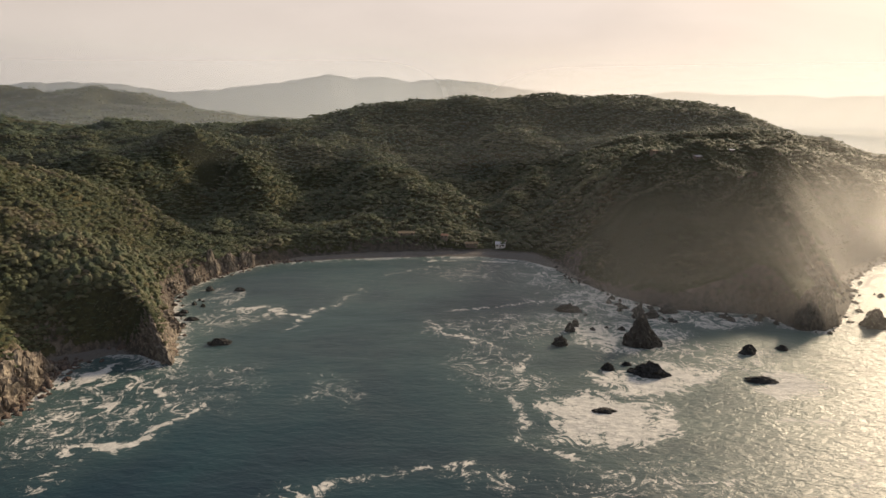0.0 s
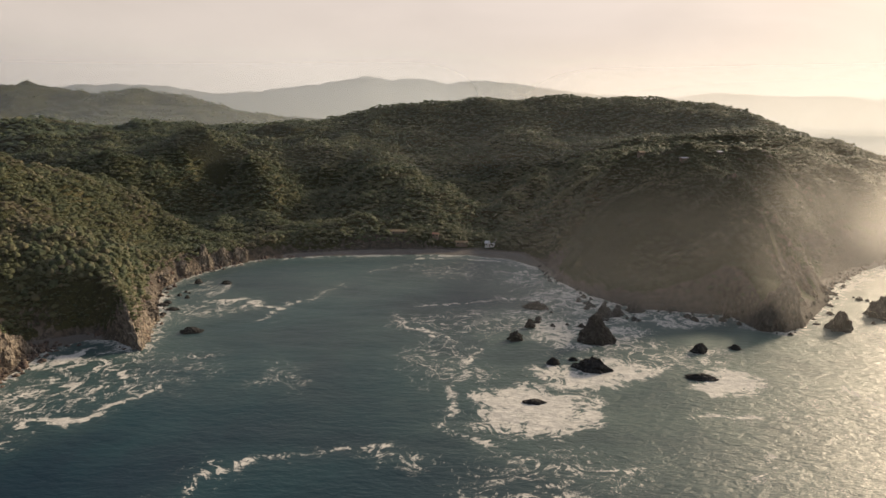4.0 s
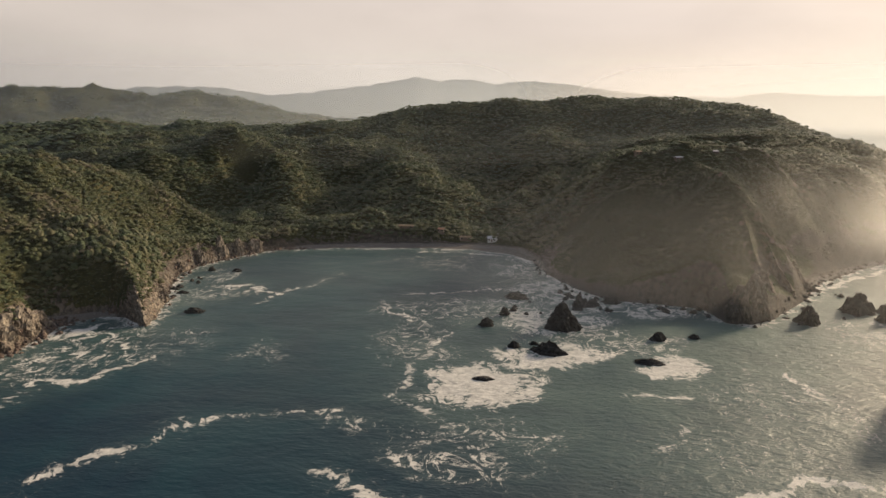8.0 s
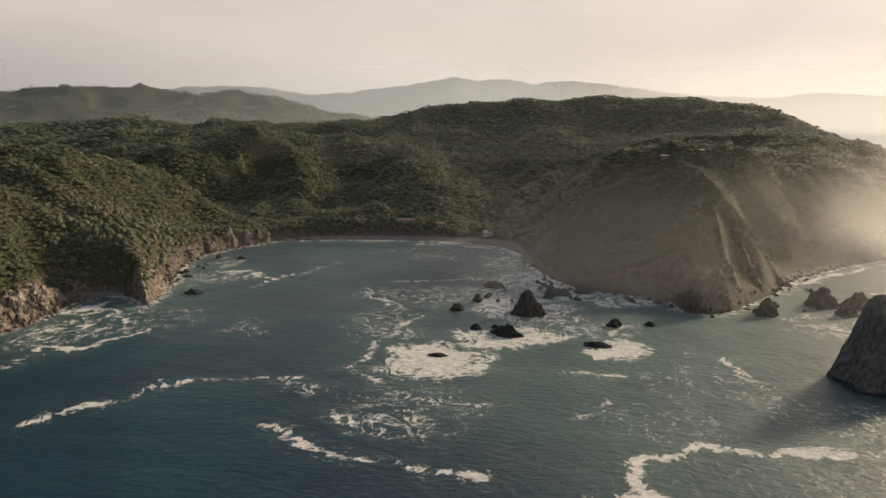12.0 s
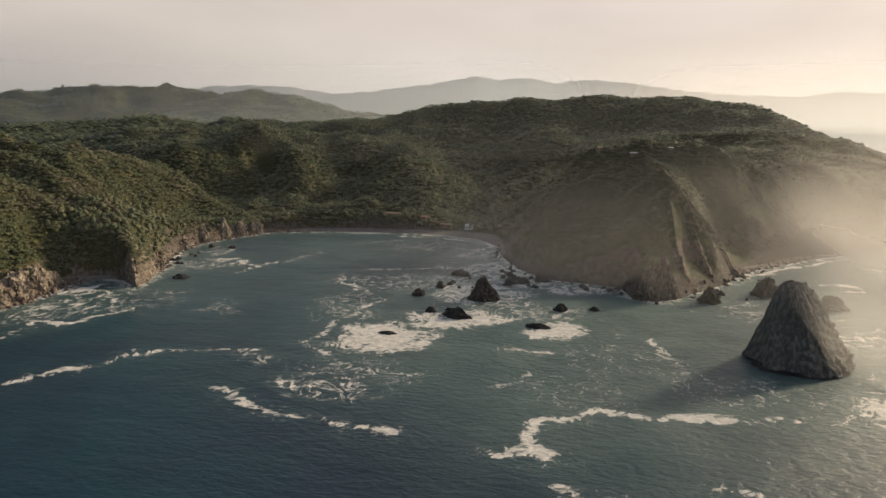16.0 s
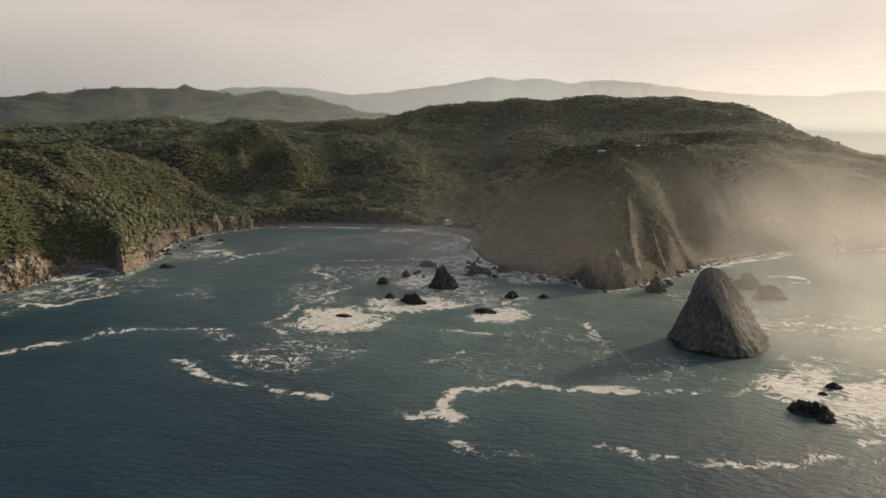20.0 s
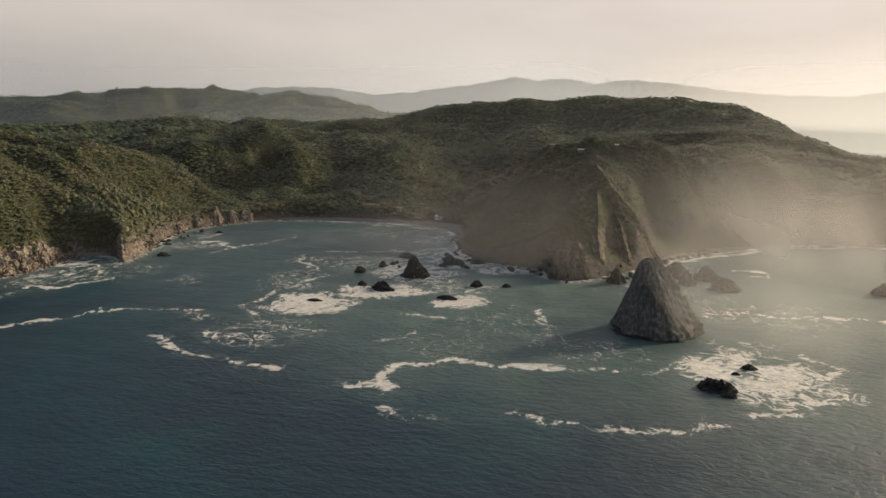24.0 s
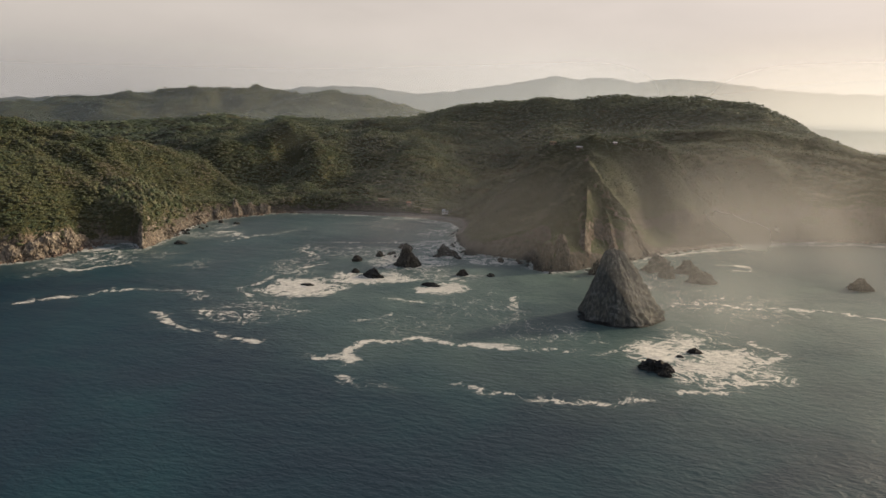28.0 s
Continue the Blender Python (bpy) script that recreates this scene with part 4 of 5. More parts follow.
# trees that stand singly above the western cliffs
def tree_kind(seed, height, r):
    """An empty with a tapered trunk, limbs and a leafy crown."""
    rs = np.random.RandomState(seed)
    root = new("tree", None)
    bm = bmesh.new()

    def limb(a, b, ra, rb):
        d = (b - a).normalized()
        q = d.to_track_quat("Z", "Y").to_matrix()
        rings = []
        for c, rad in ((a, ra), ((a + b) / 2 + Vector(rs.normal(0, 0.06, 3)), (ra + rb) / 2), (b, rb)):
            rings.append([bm.verts.new(c + q @ Vector((rad * math.cos(i * 1.0472), rad * math.sin(i * 1.0472), 0))) for i in range(6)])
        for lo, hi in zip(rings[:-1], rings[1:]):
            for i in range(6):
                bm.faces.new((lo[i], lo[(i + 1) % 6], hi[(i + 1) % 6], hi[i]))
    fork = Vector((rs.normal(0, 0.2), rs.normal(0, 0.2), height * 0.5))
    limb(Vector((0, 0, -1.2)), fork, 0.2, 0.13)
    for i in range(4):
        a = i * 1.57 + rs.rand()
        limb(fork, Vector((math.cos(a) * r * 0.6, math.sin(a) * r * 0.6, height * (0.75 + 0.15 * rs.rand()))), 0.11, 0.04)
    part("trunk", bm, BARK, root)
    pts = crown_shape(90, seed + 300).reshape(-1, 3) * r * 1.04 + np.array((0, 0, height - 0.75 * r))
    dome, tri = dome_shape(seed, 2)
    q = np.arange(len(pts)).reshape(-1, 4) + len(dome)
    pts = np.vstack([dome * r + np.array((0, 0, height - 0.75 * r)), pts])
    me = quad_mesh("crown", pts, np.vstack([tri, q[:, [0, 1, 2]], q[:, [0, 2, 3]]]), {"tint": np.full(len(pts), 0.35 + 0.6 * rs.rand())}, LEAF, True)
    crown = new("crown", me)
    crown.parent = root
    return root


TREES = [tree_kind(500 + i, 3.2 + 0.2 * i, 1.45 + 0.1 * i) for i in range(8)]
p_tree, r_tree, _ = stand(-196, -140, 285, 400, 3.75, 1.7, 2.6, 21, lambda x, y, z, d, rs: x < -140)
rs_t = np.random.RandomState(5)
LABELS = ("rounded olive-green tree above the rocky western cliff", "small dry brownish tree above the rocky western cliff")
for i, (q, r) in enumerate(zip(p_tree[:320], r_tree[:320])):
    k = int(rs_t.randint(0, 8))
    m = pose(q[0], q[1], q[2] - r * 0.3 - 1.6, 0, 0, rs_t.rand() * 360)
    if i < 8:
        ob = TREES[i]
        ob.matrix_world = m
    else:
        ob = copy_thing(TREES[k], m)
    tagged(ob, LABELS[0] if (i if i < 8 else k) % 4 else LABELS[1], "tree", "trees above the western cliff")


# ---- shore boulders ----
def boulders(name, pts, rmin, rmax, seed, mat, label):
    rs = np.random.RandomState(seed)
    bm = bmesh.new()
    bmesh.ops.create_icosphere(bm, subdivisions=1, radius=1.0)
    base = np.array([v.co[:] for v in bm.verts])
    faces = np.array([[v.index for v in f.verts] for f in bm.faces])
    bm.free()
    n_ = len(pts)
    r = rmin + (rmax - rmin) * rs.rand(n_) ** 2.2
    co = base[None] * (1 + rs.normal(0, 0.2, (n_, len(base), 1))) * (r[:, None] * rs.uniform(0.6, 1.3, (n_, 3)))[:, None, :]
    co = co + pts[:, None, :]
    f = (faces[None] + (np.arange(n_) * len(base))[:, None, None]).reshape(-1, 3)
    return tagged(new(name, quad_mesh(name, co.reshape(-1, 3), f, {}, mat)), label, "boulders", kind="stuff")


def along_shore(x0, x1, y0, y1, step, lo, hi, seed, share):
    x, y, rs = scatter(x0, x1, y0, y1, step, seed)
    z, d, b = land(x, y)
    ok = (d > lo) & (d < hi) & (rs.rand(len(x)) < share)
    return np.stack([x[ok], y[ok], np.maximum(z[ok], -0.4)], 1)


boulders("boulders_west_shore", along_shore(-260, -125, 150, 275, 1.7, -5, 9, 41, 0.7), 0.4, 1.9, 42, ROCK_SHORE, "dark reddish boulders heaped along the western shore")
boulders("boulders_cliff_foot", along_shore(-175, -100, 285, 470, 1.9, -5, 7, 43, 0.55), 0.4, 1.7, 44, ROCK_SHORE, "dark boulders at the foot of the western cliffs")
boulders("boulders_headland_foot", along_shore(70, 260, 325, 470, 2.2, -5, 3, 45, 0.45), 0.4, 2.0, 46, ROCK_SEA, "dark wet boulders at the foot of the headland")
boulders("boulders_east_beach", along_shore(235, 460, 395, 580, 2.2, -3, 8, 47, 0.4), 0.4, 1.6, 48, ROCK_SHORE, "brown boulders along the eastern beach")


# ---- rock buttresses on the western shore ----
ROCK_CLIFF = make_rock("tan_cliff_rock", (0.34, 0.29, 0.225), (0.085, 0.07, 0.058), (0.25, 0.19, 0.14))


def buttress(x, y, sx_, sy_, h, turn, seed, label, lean=(0, 0), peak=0.5, flat=0.34):
    ob = new("rock_buttress", rock_mesh("rock_buttress", sx_, sy_, h * 0.85, seed, ROCK_CLIFF, peak, 1.0, 5, lean, flat, 0.42, 0.12))
    ob.matrix_world = pose(x, y, 0, 0, 0, turn)
    return tagged(ob, label, "rock", "buttresses of the western cliffs")


FIN = "sunlit tan rock fin at the end of the promontory"
WALL = "cracked tan and pink rock face of the western cliff"
def fin_mesh(name, toe, top, mat):
    """A wedge of tilted strata from its toe in the sea up to the hill: a sheer western face, a broad eastern slab."""
    U, V = np.meshgrid(np.linspace(-0.06, 1.12, 110), np.linspace(-1, 1, 90))
    dx, dy = top[0] - toe[0], top[1] - toe[1]
    L = math.hypot(dx, dy)
    px, py = dy / L, -dx / L                                # towards the lit side
    crest = np.interp(U, [-0.06, 0.0, 0.12, 0.35, 0.6, 0.8, 1.0, 1.12], [-2.5, 1.5, 6.0, 12.5, 18.5, 24.0, 27.5, 28.0])
    crest = crest + 2.2 * fbm(U * 7 + 3, U * 0 + 1.5, 3) * smooth(0, 0.15, U)
    out = np.where(V > 0, V * (2.5 + 17 * np.clip(U, 0, 1)), V * (1.8 + 4.5 * np.clip(U, 0, 1)))
    fall = np.where(V > 0, np.abs(V) ** 0.85, np.abs(V) ** 1.6)
    z = crest - (crest + 3.0) * fall
    x, y = toe[0] + dx * U + px * out, toe[1] + dy * U + py * out
    bed = (0.62 * z + 0.55 * (x * px + y * py) - 0.35 * L * U) / 2.4 + 1.1 * fbm(x / 9, y / 9 + z / 7, 2)
    slab = (bed % 1.0) ** 2 - 0.35                          # edges of the beds
    crack = ridged(x / 6 + z / 11, y / 6 - z / 8, 3) - 0.5
    push = (1.25 * slab + 1.5 * crack + 1.1 * fbm(x / 2.6, y / 2.6 + z / 2.2, 3)) * smooth(0.02, 0.2, np.abs(V) + 0.08)
    sgn = np.where(V > 0, 1.0, -1.0)
    x, y, z = x + px * push * sgn, y + py * push * sgn, z + 0.6 * push
    k, q = np.meshgrid(np.arange(109), np.arange(89))
    a = (q * 110 + k).ravel()
    return quad_mesh(name, np.stack([x, y, z], -1).reshape(-1, 3), np.stack([a, a + 1, a + 111, a + 110], 1), {}, mat)


tagged(new("rock_fin", fin_mesh("rock_fin", (-118.0, 270.5), (-145.0, 298.0), ROCK_CLIFF)), FIN, "rock")
buttress(-136, 311, 6, 5, 6, 60, 65, WALL)
buttress(-146, 327, 6, 5, 6.5, 80, 66, WALL)
buttress(-157, 351, 6.5, 4, 6, 70, 67, WALL)
buttress(-163, 384, 7, 4, 8, 90, 68, WALL)
buttress(-161, 404, 5, 5, 11, 85, 69, WALL)
buttress(-155, 424, 6, 4.5, 18, 70, 70, "pointed pale rock fin on the western cliff", (-1, 0), 0.7, 0.2)
buttress(-147, 437, 5.5, 4, 14, 60, 71, "pointed pale rock fin on the western cliff", (-1, 0), 0.7, 0.2)
buttress(-140, 449, 6, 4, 11, 50, 72, WALL)
buttress(-163, 214, 9, 7, 13, 80, 73, WALL)
buttress(-164, 229, 9, 7, 17, 100, 74, WALL)
buttress(-165, 244, 9, 6, 15, 75, 75, WALL)
buttress(-168, 256, 7, 5, 10, 60, 76, WALL)
buttress(-170, 200, 10, 7, 12, 60, 77, WALL)
buttress(-182, 186, 10, 7, 12, 45, 78, WALL)


ROCK_HEAD = make_rock("headland_rock", (0.15, 0.13, 0.105), (0.04, 0.036, 0.03), (0.115, 0.092, 0.07))


def rib(x, y, sx_, sy_, h, turn, seed, z=0):
    ob = new("rock_rib", rock_mesh("rock_rib", sx_, sy_, h, seed, ROCK_HEAD, 0.75, 1.0, 5, (0, 0), 0.12, 0.14))
    ob.matrix_world = pose(x, y, z, 0, 0, turn)
    return tagged(ob, "brown rock rib running down the end of the headland", "rock", "ribs of the headland")


rib(189, 346, 9, 8, 24, 20, 81)
rib(181, 342, 8, 7, 19, 50, 82)
rib(166, 363, 8, 4, 9, 110, 89)
rib(178, 338, 6, 5, 9, 20, 90)


def crest_rib(line, lift, width, seed, label):
    """A sharp rib of the headland along a line down its flank: grassy above, bare broken rock near the sea."""
    p = np.array(line, float)
    at = np.concatenate([[0], np.cumsum(np.hypot(*np.diff(p, axis=0).T))])
    s_ = np.linspace(0, at[-1], max(30, int(at[-1] / 0.9)))
    cx, cy = np.interp(s_, at, p[:, 0]), np.interp(s_, at, p[:, 1])
    pad = 6
    ker = np.ones(2 * pad + 1) / (2 * pad + 1)
    cx, cy = [np.convolve(np.pad(c_, pad, "edge"), ker, "valid") for c_ in (cx, cy)]
    tx, ty = np.gradient(cx), np.gradient(cy)
    tl = np.hypot(tx, ty)
    tx, ty = tx / tl, ty / tl
    u = s_ / at[-1]
    high = land(cx, cy)[0]
    high = np.convolve(np.pad(high, pad, "edge"), ker, "valid")
    high = high + lift * smooth(0.0, 0.25, u) * (1 - 0.75 * smooth(0.8, 1.0, u)) * (1 + 0.5 * fbm(s_ / 9 + seed, s_ * 0 + seed, 3)) - 0.8 * (1 - smooth(0, 0.1, u))
    V = np.linspace(-1, 1, 33)[:, None]
    w = width * (0.55 + 0.45 * np.sin(np.pi * np.clip(u, 0.05, 0.9))) * (1 + 0.35 * fbm(s_ / 12 + 2 * seed, s_ * 0, 2))
    off = V * w
    x, y = cx - ty * off, cy + tx * off
    low = land(x.ravel(), y.ravel())[0].reshape(x.shape) - 1.6
    z = high - (high - np.minimum(low, high - 0.2)) * np.abs(V) ** 0.8
    x2, z2 = x / 4.5 + seed, y / 4.5 + z / 5
    crag_ = 1.5 * (ridged(x2, z2, 3) - 0.5) + 0.9 * fbm(x / 2, y / 2 + z / 2, 3)
    push = crag_ * (1 - 0.5 * smooth(25, 50, z)) * smooth(0.0, 0.15, 1 - np.abs(V))
    z = z + 0.7 * push
    x, y = x - ty * push * np.sign(V), y + tx * push * np.sign(V)
    m = len(s_)
    k, q = np.meshgrid(np.arange(m - 1), np.arange(32))
    a = (q * m + k).ravel()
    one = np.ones(x.size)
    rocky = np.clip(0.25 + 0.6 * smooth(34, 12, z) + 0.5 * fbm(x / 7, y / 7 + z / 6, 3), 0, 1).ravel()
    me = quad_mesh("rock_rib", np.stack([x, y, z], -1).reshape(-1, 3), np.stack([a, a + 1, a + m + 1, a + m], 1), {"bare": rocky, "sand": 0 * one, "scrub": one, "pale": 0.75 * one}, GROUND)
    return tagged(new("rock_rib", me), label, "rock", "ribs of the headland")


crest_rib([(176, 478), (183, 442), (190, 425), (201, 418), (212, 418), (223, 417), (235, 417), (246, 410)], 5.5, 9, 3, "long sharp grassy ridge running down the headland to the sea")
crest_rib([(191, 414), (194, 400), (197, 388), (199, 374), (203, 358)], 6.0, 6.5, 5, "pale bare rock rib on the end of the headland")
crest_rib([(203, 412), (211, 402), (217, 391), (221, 381)], 5.0, 5.5, 8, "short broken rock rib below the grassy ridge")
crest_rib([(206, 506), (228, 512), (244, 510), (261, 509), (277, 510), (300, 515)], 5.0, 9, 11, "steep grassy rib on the eastern side of the headland")
crest_rib([(262, 548), (272, 532), (287, 522), (304, 520)], 4.0, 7, 14, "low rib beside the steep grassy one")

# small rocks awash below the headland
rs_r = np.random.RandomState(77)
SMALL = [rock_mesh("sea_rock", 1.7, 1.2, 1.5, 90 + i, ROCK_SEA, 0.5, 1.0, 3) for i in range(5)]
FIELDS = ((112, 366, 22, 7, 12), (92, 384, 9, 16, 9), (105, 348, 18, 10, 6), (148, 352, 16, 5, 7), (222, 356, 12, 12, 7), (256, 395, 14, 18, 7), (76, 336, 16, 20, 5), (-140, 350, 9, 30, 9), (-137, 310, 6, 14, 5))
for fx, fy, wx, wy, count in FIELDS:
    for i in range(count):
        x, y = fx + wx * rs_r.normal(0, 0.5), fy + wy * rs_r.normal(0, 0.5)
        if shore_distance(np.array([x]), np.array([y]))[0][0] > -0.5:
            continue
        ob = new("sea_rock", SMALL[int(rs_r.randint(0, 5))])
        k = rs_r.uniform(0.5, 1.5)
        ob.matrix_world = pose(x, y, -0.2, 0, 0, rs_r.rand() * 360) @ Matrix.Diagonal((k, k, k * rs_r.uniform(0.8, 1.4), 1))
        tagged(ob, "small dark rock washed by foam near the shore", "rock", "small rocks along the shore")


# ---- buildings ----
def box(bm, x0, x1, y0, y1, z0, z1):
    v = [bm.verts.new((x, y, z)) for z in (z0, z1) for x, y in ((x0, y0), (x1, y0), (x1, y1), (x0, y1))]
    for f in ((0, 3, 2, 1), (4, 5, 6, 7), (0, 1, 5, 4), (1, 2, 6, 5), (2, 3, 7, 6), (3, 0, 4, 7)):
        bm.faces.new([v[i] for i in f])
    return bm


def house(name, x, y, turn, w, dp, h, roof_mat, wall_mat, label, rise=1.4, sink=0.0):
    """A small house: walls, gabled roof, door and windows on the seaward side."""
    z = float(land([x], [y])[0][0]) - sink
    root = new(name, None)
    root.matrix_world = pose(x, y, z, 0, 0, turn)
    tagged(root, label, "house")
    part("walls", box(bmesh.new(), -w / 2, w / 2, -dp / 2, dp / 2, -2.0, h), wall_mat, root)
    bm = bmesh.new()
    e, t = 0.5, 0.16
    for s in (-1, 1):
        pts = [(-w / 2 - e, s * (dp / 2 + e), h - 0.15), (w / 2 + e, s * (dp / 2 + e), h - 0.15), (w / 2 + e, 0, h + rise), (-w / 2 - e, 0, h + rise)]
        lo, hi = [bm.verts.new(q) for q in pts], [bm.verts.new((q[0], q[1], q[2] + t)) for q in pts]
        bm.faces.new(lo), bm.faces.new(hi)
        for i in range(4):
            bm.faces.new((lo[i], lo[(i + 1) % 4], hi[(i + 1) % 4], hi[i]))
    bmesh.ops.recalc_face_normals(bm, faces=bm.faces)
    part("roof", bm, roof_mat, root)
    bm = bmesh.new()
    for sx_ in (-w / 2, w / 2):
        tri = [bm.verts.new((sx_, -dp / 2, h)), bm.verts.new((sx_, dp / 2, h)), bm.verts.new((sx_, 0, h + rise))]
        bm.faces.new(tri)
    part("gable", bm, wall_mat, root)
    part("door", box(bmesh.new(), -0.5, 0.5, -dp / 2 - 0.05, -dp / 2 + 0.02, 0.0, 2.05), WOOD, root)
    for wx in (-w * 0.32, w * 0.32):
        win = part("window", box(bmesh.new(), wx - 0.65, wx + 0.65, -dp / 2 - 0.05, -dp / 2 + 0.02, 0.95, 2.05), WOOD, root)
        part("pane", box(bmesh.new(), wx - 0.55, wx + 0.55, -dp / 2 - 0.07, -dp / 2 - 0.045, 1.05, 1.95), DARK_GLASS, win)
    return root


house("beach_house", 34, 509, -10, 7, 4.5, 2.6, ROOF_TIN, WHITE_WALL, "white beach house with a pale tin roof behind the beach")
house("beach_hut", 40, 516, 25, 4, 3.5, 2.4, ROOF_TIN, WOOD, "small grey-roofed hut beside the white beach house", 0.9)
house("bluff_house", -37, 512, 5, 12, 6, 2.2, ROOF_THATCH, WOOD, "long low house with a tan thatched roof on the bluff", 0.9)
house("tan_cottage", -8, 512, -15, 4.5, 4, 2.4, ROOF_TILE, WOOD, "small brown cottage with a clay roof among trees above the beach", 0.9)
house("thatched_shelter", 12, 510, 10, 9, 4, 2.4, ROOF_THATCH, WOOD, "thatched beach shelter behind the sand", 0.9)
house("ridge_house", 168, 488, 20, 4.6, 3.4, 2.4, ROOF_TIN, WOOD, "low wooden house with a pale tin roof on the headland", 0.35, 1.3)
house("lookout_hut", 196, 501, 0, 2.6, 2.6, 2.4, ROOF_TIN, WOOD, "small wooden lookout hut with a pale roof on the headland ridge", 0.3, 1.0)
house("clearing_house", 141, 501, 30, 4.5, 3, 2.2, ROOF_THATCH, WOOD, "low thatched house on the shoulder of the headland", 0.9)


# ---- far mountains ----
FAR, n, l, p = material("hazed_mountain_slopes")
# the blue-grey of distance haze is put into this base colour
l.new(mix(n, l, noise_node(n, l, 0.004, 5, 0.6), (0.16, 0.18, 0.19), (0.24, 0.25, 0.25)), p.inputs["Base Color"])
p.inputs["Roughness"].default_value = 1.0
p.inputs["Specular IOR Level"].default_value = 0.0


def mountain_range(radius, profile, seed, label, depth=600):
    """A long range seen across the plain: azimuths from +y and crest heights."""
    az0, az1 = profile[0][0], profile[-1][0]
    az = np.linspace(az0, az1, 260)
    crest = np.interp(az, [q[0] for q in profile], [q[1] for q in profile])
    base = crest
    crest = crest + (8 * fbm(az * 0.9 + seed, az * 0 + seed, 5) + 7 * ridged(az * 0.55 + seed, az * 0 + 2 * seed, 4) + 7 * (ridged(az * 1.4 + seed, az * 0 + seed, 3) - 0.6)) * smooth(az0, az0 + 3, az) * smooth(az1, az1 - 3, az)
    rows = np.linspace(0, 1, 16)
    A, T = np.meshgrid(np.radians(az), rows)
    C = np.meshgrid(crest, rows)[0]
    gully = fbm(A * 18 + seed, T * 2.0 + A * 9, 3)
    R = radius - depth * (1 - T) + 40 * gully * (1 - T) * T
    Z = np.meshgrid(base, rows)[0] * T ** 1.15 + (C - np.meshgrid(base, rows)[0]) * T ** 5
    co = np.stack([150 + R * np.sin(A), -60 + R * np.cos(A), Z], -1).reshape(-1, 3)
    i = (np.arange(15)[:, None] * 260 + np.arange(259)).ravel()
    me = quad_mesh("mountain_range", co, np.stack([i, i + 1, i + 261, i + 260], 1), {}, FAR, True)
    return tagged(new("mountain_range", me), label, "mountains", kind="structure")


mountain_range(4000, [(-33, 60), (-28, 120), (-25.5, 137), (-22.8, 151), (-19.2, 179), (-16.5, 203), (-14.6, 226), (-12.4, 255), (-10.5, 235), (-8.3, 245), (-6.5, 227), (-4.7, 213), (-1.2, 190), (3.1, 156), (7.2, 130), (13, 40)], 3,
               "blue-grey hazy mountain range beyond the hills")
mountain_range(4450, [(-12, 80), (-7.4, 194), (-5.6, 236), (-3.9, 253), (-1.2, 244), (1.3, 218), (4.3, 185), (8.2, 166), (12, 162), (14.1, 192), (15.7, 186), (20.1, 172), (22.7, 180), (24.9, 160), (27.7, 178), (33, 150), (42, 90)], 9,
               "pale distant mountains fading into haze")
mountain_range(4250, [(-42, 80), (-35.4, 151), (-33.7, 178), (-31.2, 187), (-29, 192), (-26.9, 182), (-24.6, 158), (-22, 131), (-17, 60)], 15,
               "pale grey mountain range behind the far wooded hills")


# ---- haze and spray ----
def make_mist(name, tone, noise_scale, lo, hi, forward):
    """A see-through surface standing in for haze or spray: scatters a little passing light; a density by vertex."""
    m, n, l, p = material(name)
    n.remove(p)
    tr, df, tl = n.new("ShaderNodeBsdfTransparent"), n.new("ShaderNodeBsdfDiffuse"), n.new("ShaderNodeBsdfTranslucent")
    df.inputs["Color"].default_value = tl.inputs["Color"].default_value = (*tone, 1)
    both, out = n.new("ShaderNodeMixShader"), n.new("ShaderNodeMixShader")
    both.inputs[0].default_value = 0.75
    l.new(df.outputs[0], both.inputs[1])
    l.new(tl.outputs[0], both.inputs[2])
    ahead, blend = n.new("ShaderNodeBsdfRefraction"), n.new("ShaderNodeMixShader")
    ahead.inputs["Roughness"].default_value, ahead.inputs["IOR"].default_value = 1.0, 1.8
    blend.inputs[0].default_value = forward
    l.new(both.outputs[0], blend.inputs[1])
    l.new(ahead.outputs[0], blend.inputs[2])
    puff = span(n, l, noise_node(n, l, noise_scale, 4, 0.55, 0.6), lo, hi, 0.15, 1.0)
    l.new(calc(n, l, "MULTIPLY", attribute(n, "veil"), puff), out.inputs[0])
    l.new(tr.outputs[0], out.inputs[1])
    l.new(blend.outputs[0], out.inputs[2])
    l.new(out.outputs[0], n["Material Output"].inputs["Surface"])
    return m


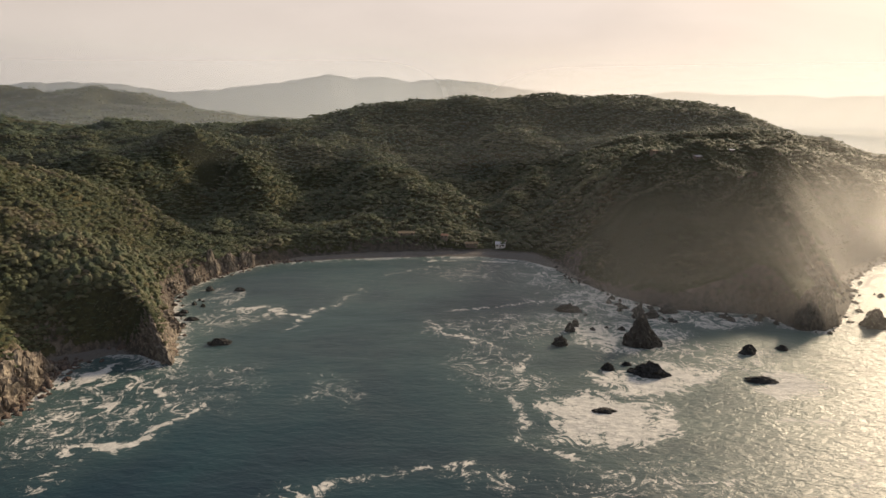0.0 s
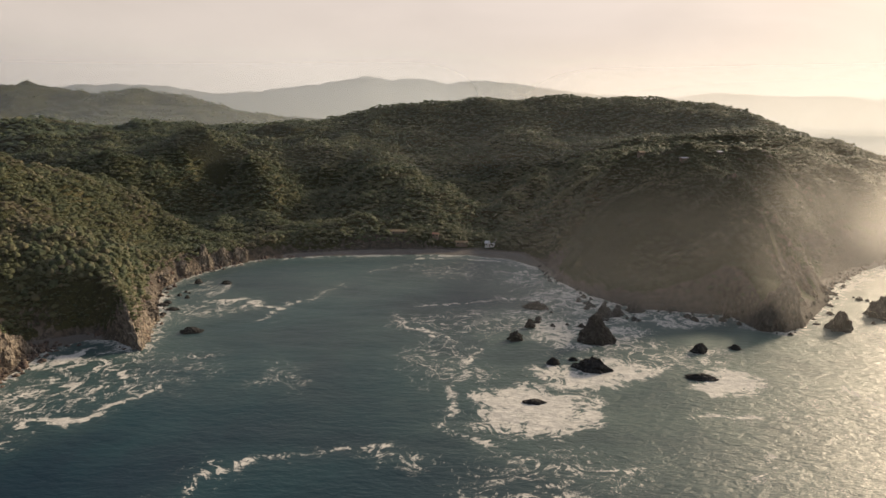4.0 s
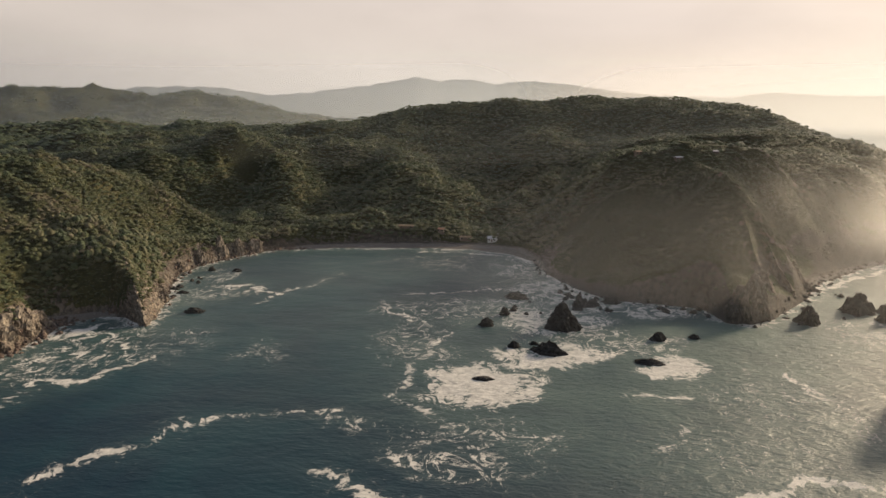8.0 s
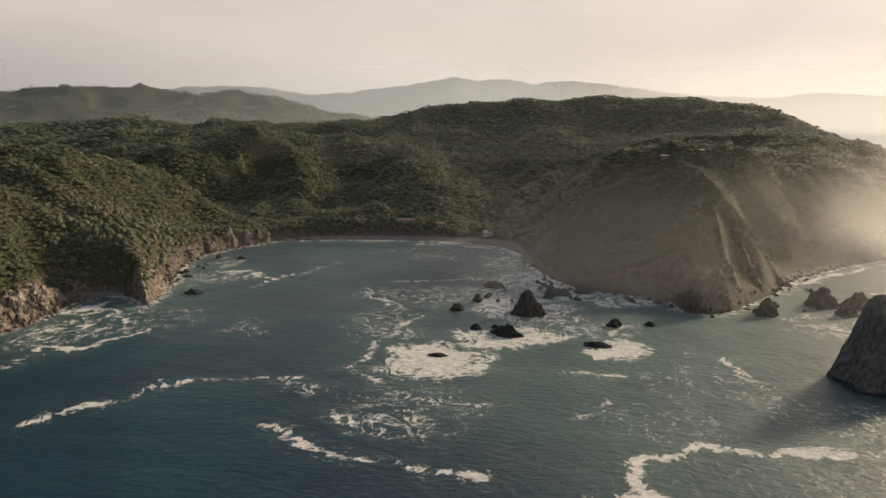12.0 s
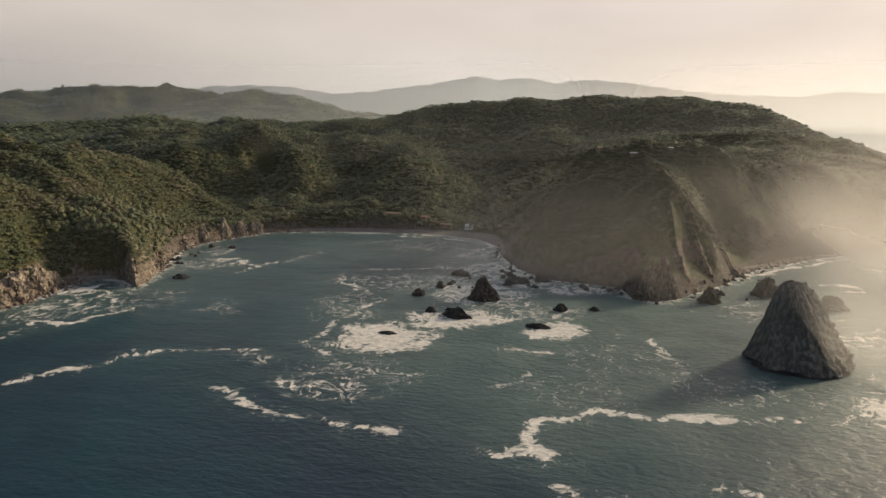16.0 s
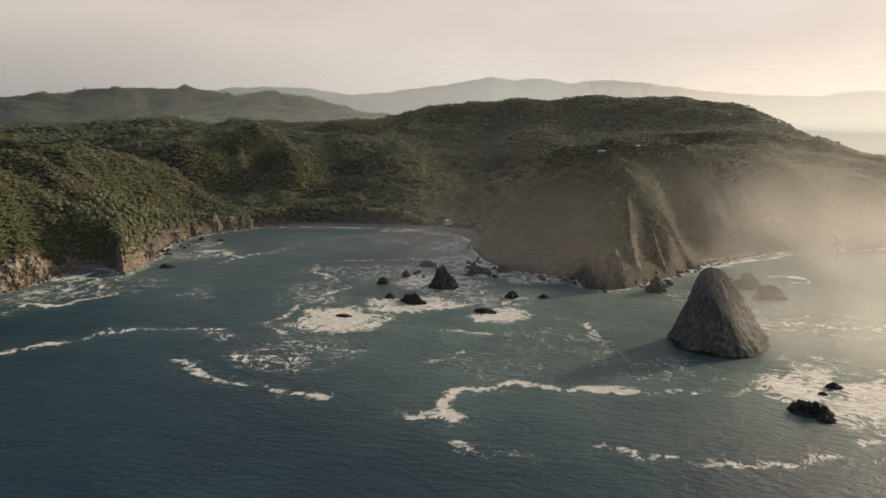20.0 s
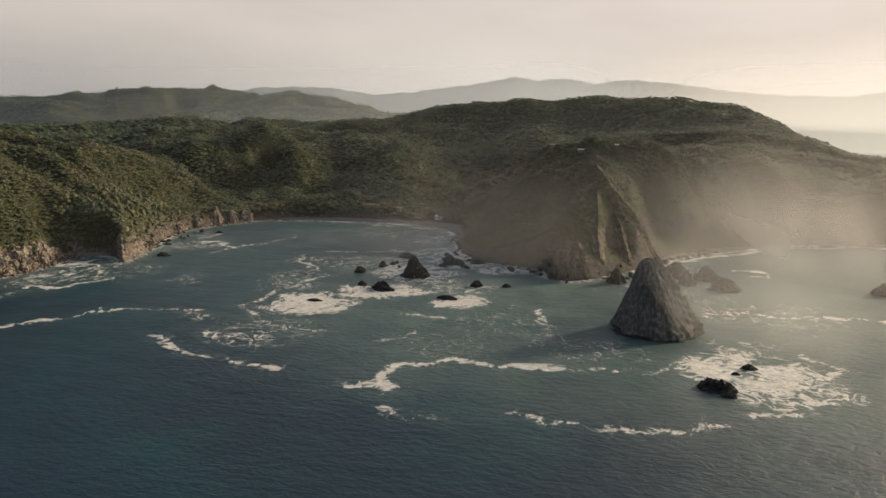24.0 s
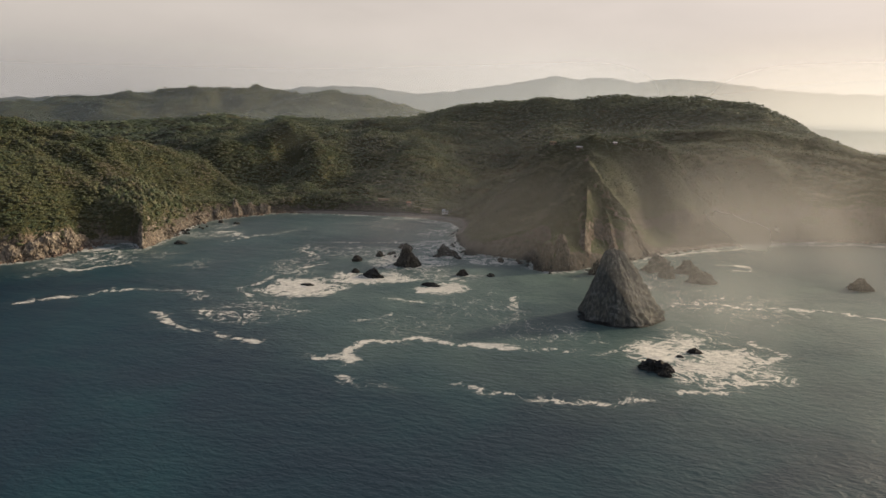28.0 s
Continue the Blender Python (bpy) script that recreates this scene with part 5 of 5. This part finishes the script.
# blue for distance, warm on the sun's side: haze light put in the tone
HAZE = make_mist("distance_haze", (0.79, 0.88, 0.97), 0.0012, 0.1, 0.4, 0.0)
WARM_HAZE = make_mist("golden_haze", (0.97, 0.96, 0.94), 0.006, 0.1, 0.6, 0.78)
SUN_HAZE = make_mist("sunlit_haze", (0.92, 0.90, 0.88), 0.0012, 0.1, 0.4, 0.0)
SPRAY = make_mist("sea_spray", (0.97, 0.96, 0.94), 0.010, 0.05, 0.75, 0.82)


def mist_sheet(name, radius, az0, az1, top, full, density, mat, label, end_fade=6, wave=0.0, east=0.0):
    """A curved sheet standing in for haze or mist in the air; it fades at its top and ends."""
    az = np.linspace(az0, az1, 60)
    zz = np.linspace(0, top, 14)
    A, Z = np.meshgrid(az, zz)
    D = density * smooth(-2, 16, Z) * (0.75 + 0.5 * smooth(-40, 30, A)) * smooth(top, full, Z) * smooth(az0, az0 + end_fade, A) * smooth(az1, az1 - end_fade, A)
    D = D * (1 + east * smooth(-10, 20, A))
    R = radius + wave * perlin(A / 7 + radius, Z / 60)
    a = np.radians(A)
    co = np.stack([150 + R * np.sin(a), -60 + R * np.cos(a), Z], -1).reshape(-1, 3)
    i = (np.arange(13)[:, None] * 60 + np.arange(59)).ravel()
    me = quad_mesh(name, co, np.stack([i, i + 1, i + 61, i + 60], 1), {"veil": D.ravel()}, mat, True)
    return tagged(new(name, me), label, "mist", kind="stuff")


# added sheets veil what lies behind, lifting its shadows as hazy air would
mist_sheet("haze_sheet", 350, -75, 64, 125, 55, 0.055, WARM_HAZE, "thin golden haze over the bay and the eastern water", 12)
mist_sheet("haze_sheet", 790, -75, 62, 190, 60, 0.03, HAZE, "thin blue haze before the long back ridge")
mist_sheet("haze_sheet", 1650, -75, 55, 300, 60, 0.27, HAZE, "blue-grey haze between the far wooded hills", east=0.5)
mist_sheet("haze_sheet", 3400, -75, 4, 520, 150, 0.46, HAZE, "thick pale haze before the far mountains", 14)
mist_sheet("haze_sheet", 3380, -8, 58, 480, 110, 0.44, SUN_HAZE, "thick sunlit haze over the eastern sea horizon", 14)
mist_sheet("sea_mist", 312, 13, 36, 90, 15, 0.20, WARM_HAZE, "golden sea mist round the tall pinnacle", 8, 6.0)
mist_sheet("sea_mist", 387, -20, 12, 92, 10, 0.23, WARM_HAZE, "golden sea mist drifting before the headland", 11, 4.0)
mist_sheet("sea_mist", 476, 2, 32, 108, 20, 0.28, SPRAY, "plume of golden sea mist rising beside the headland", 11, 8.0)
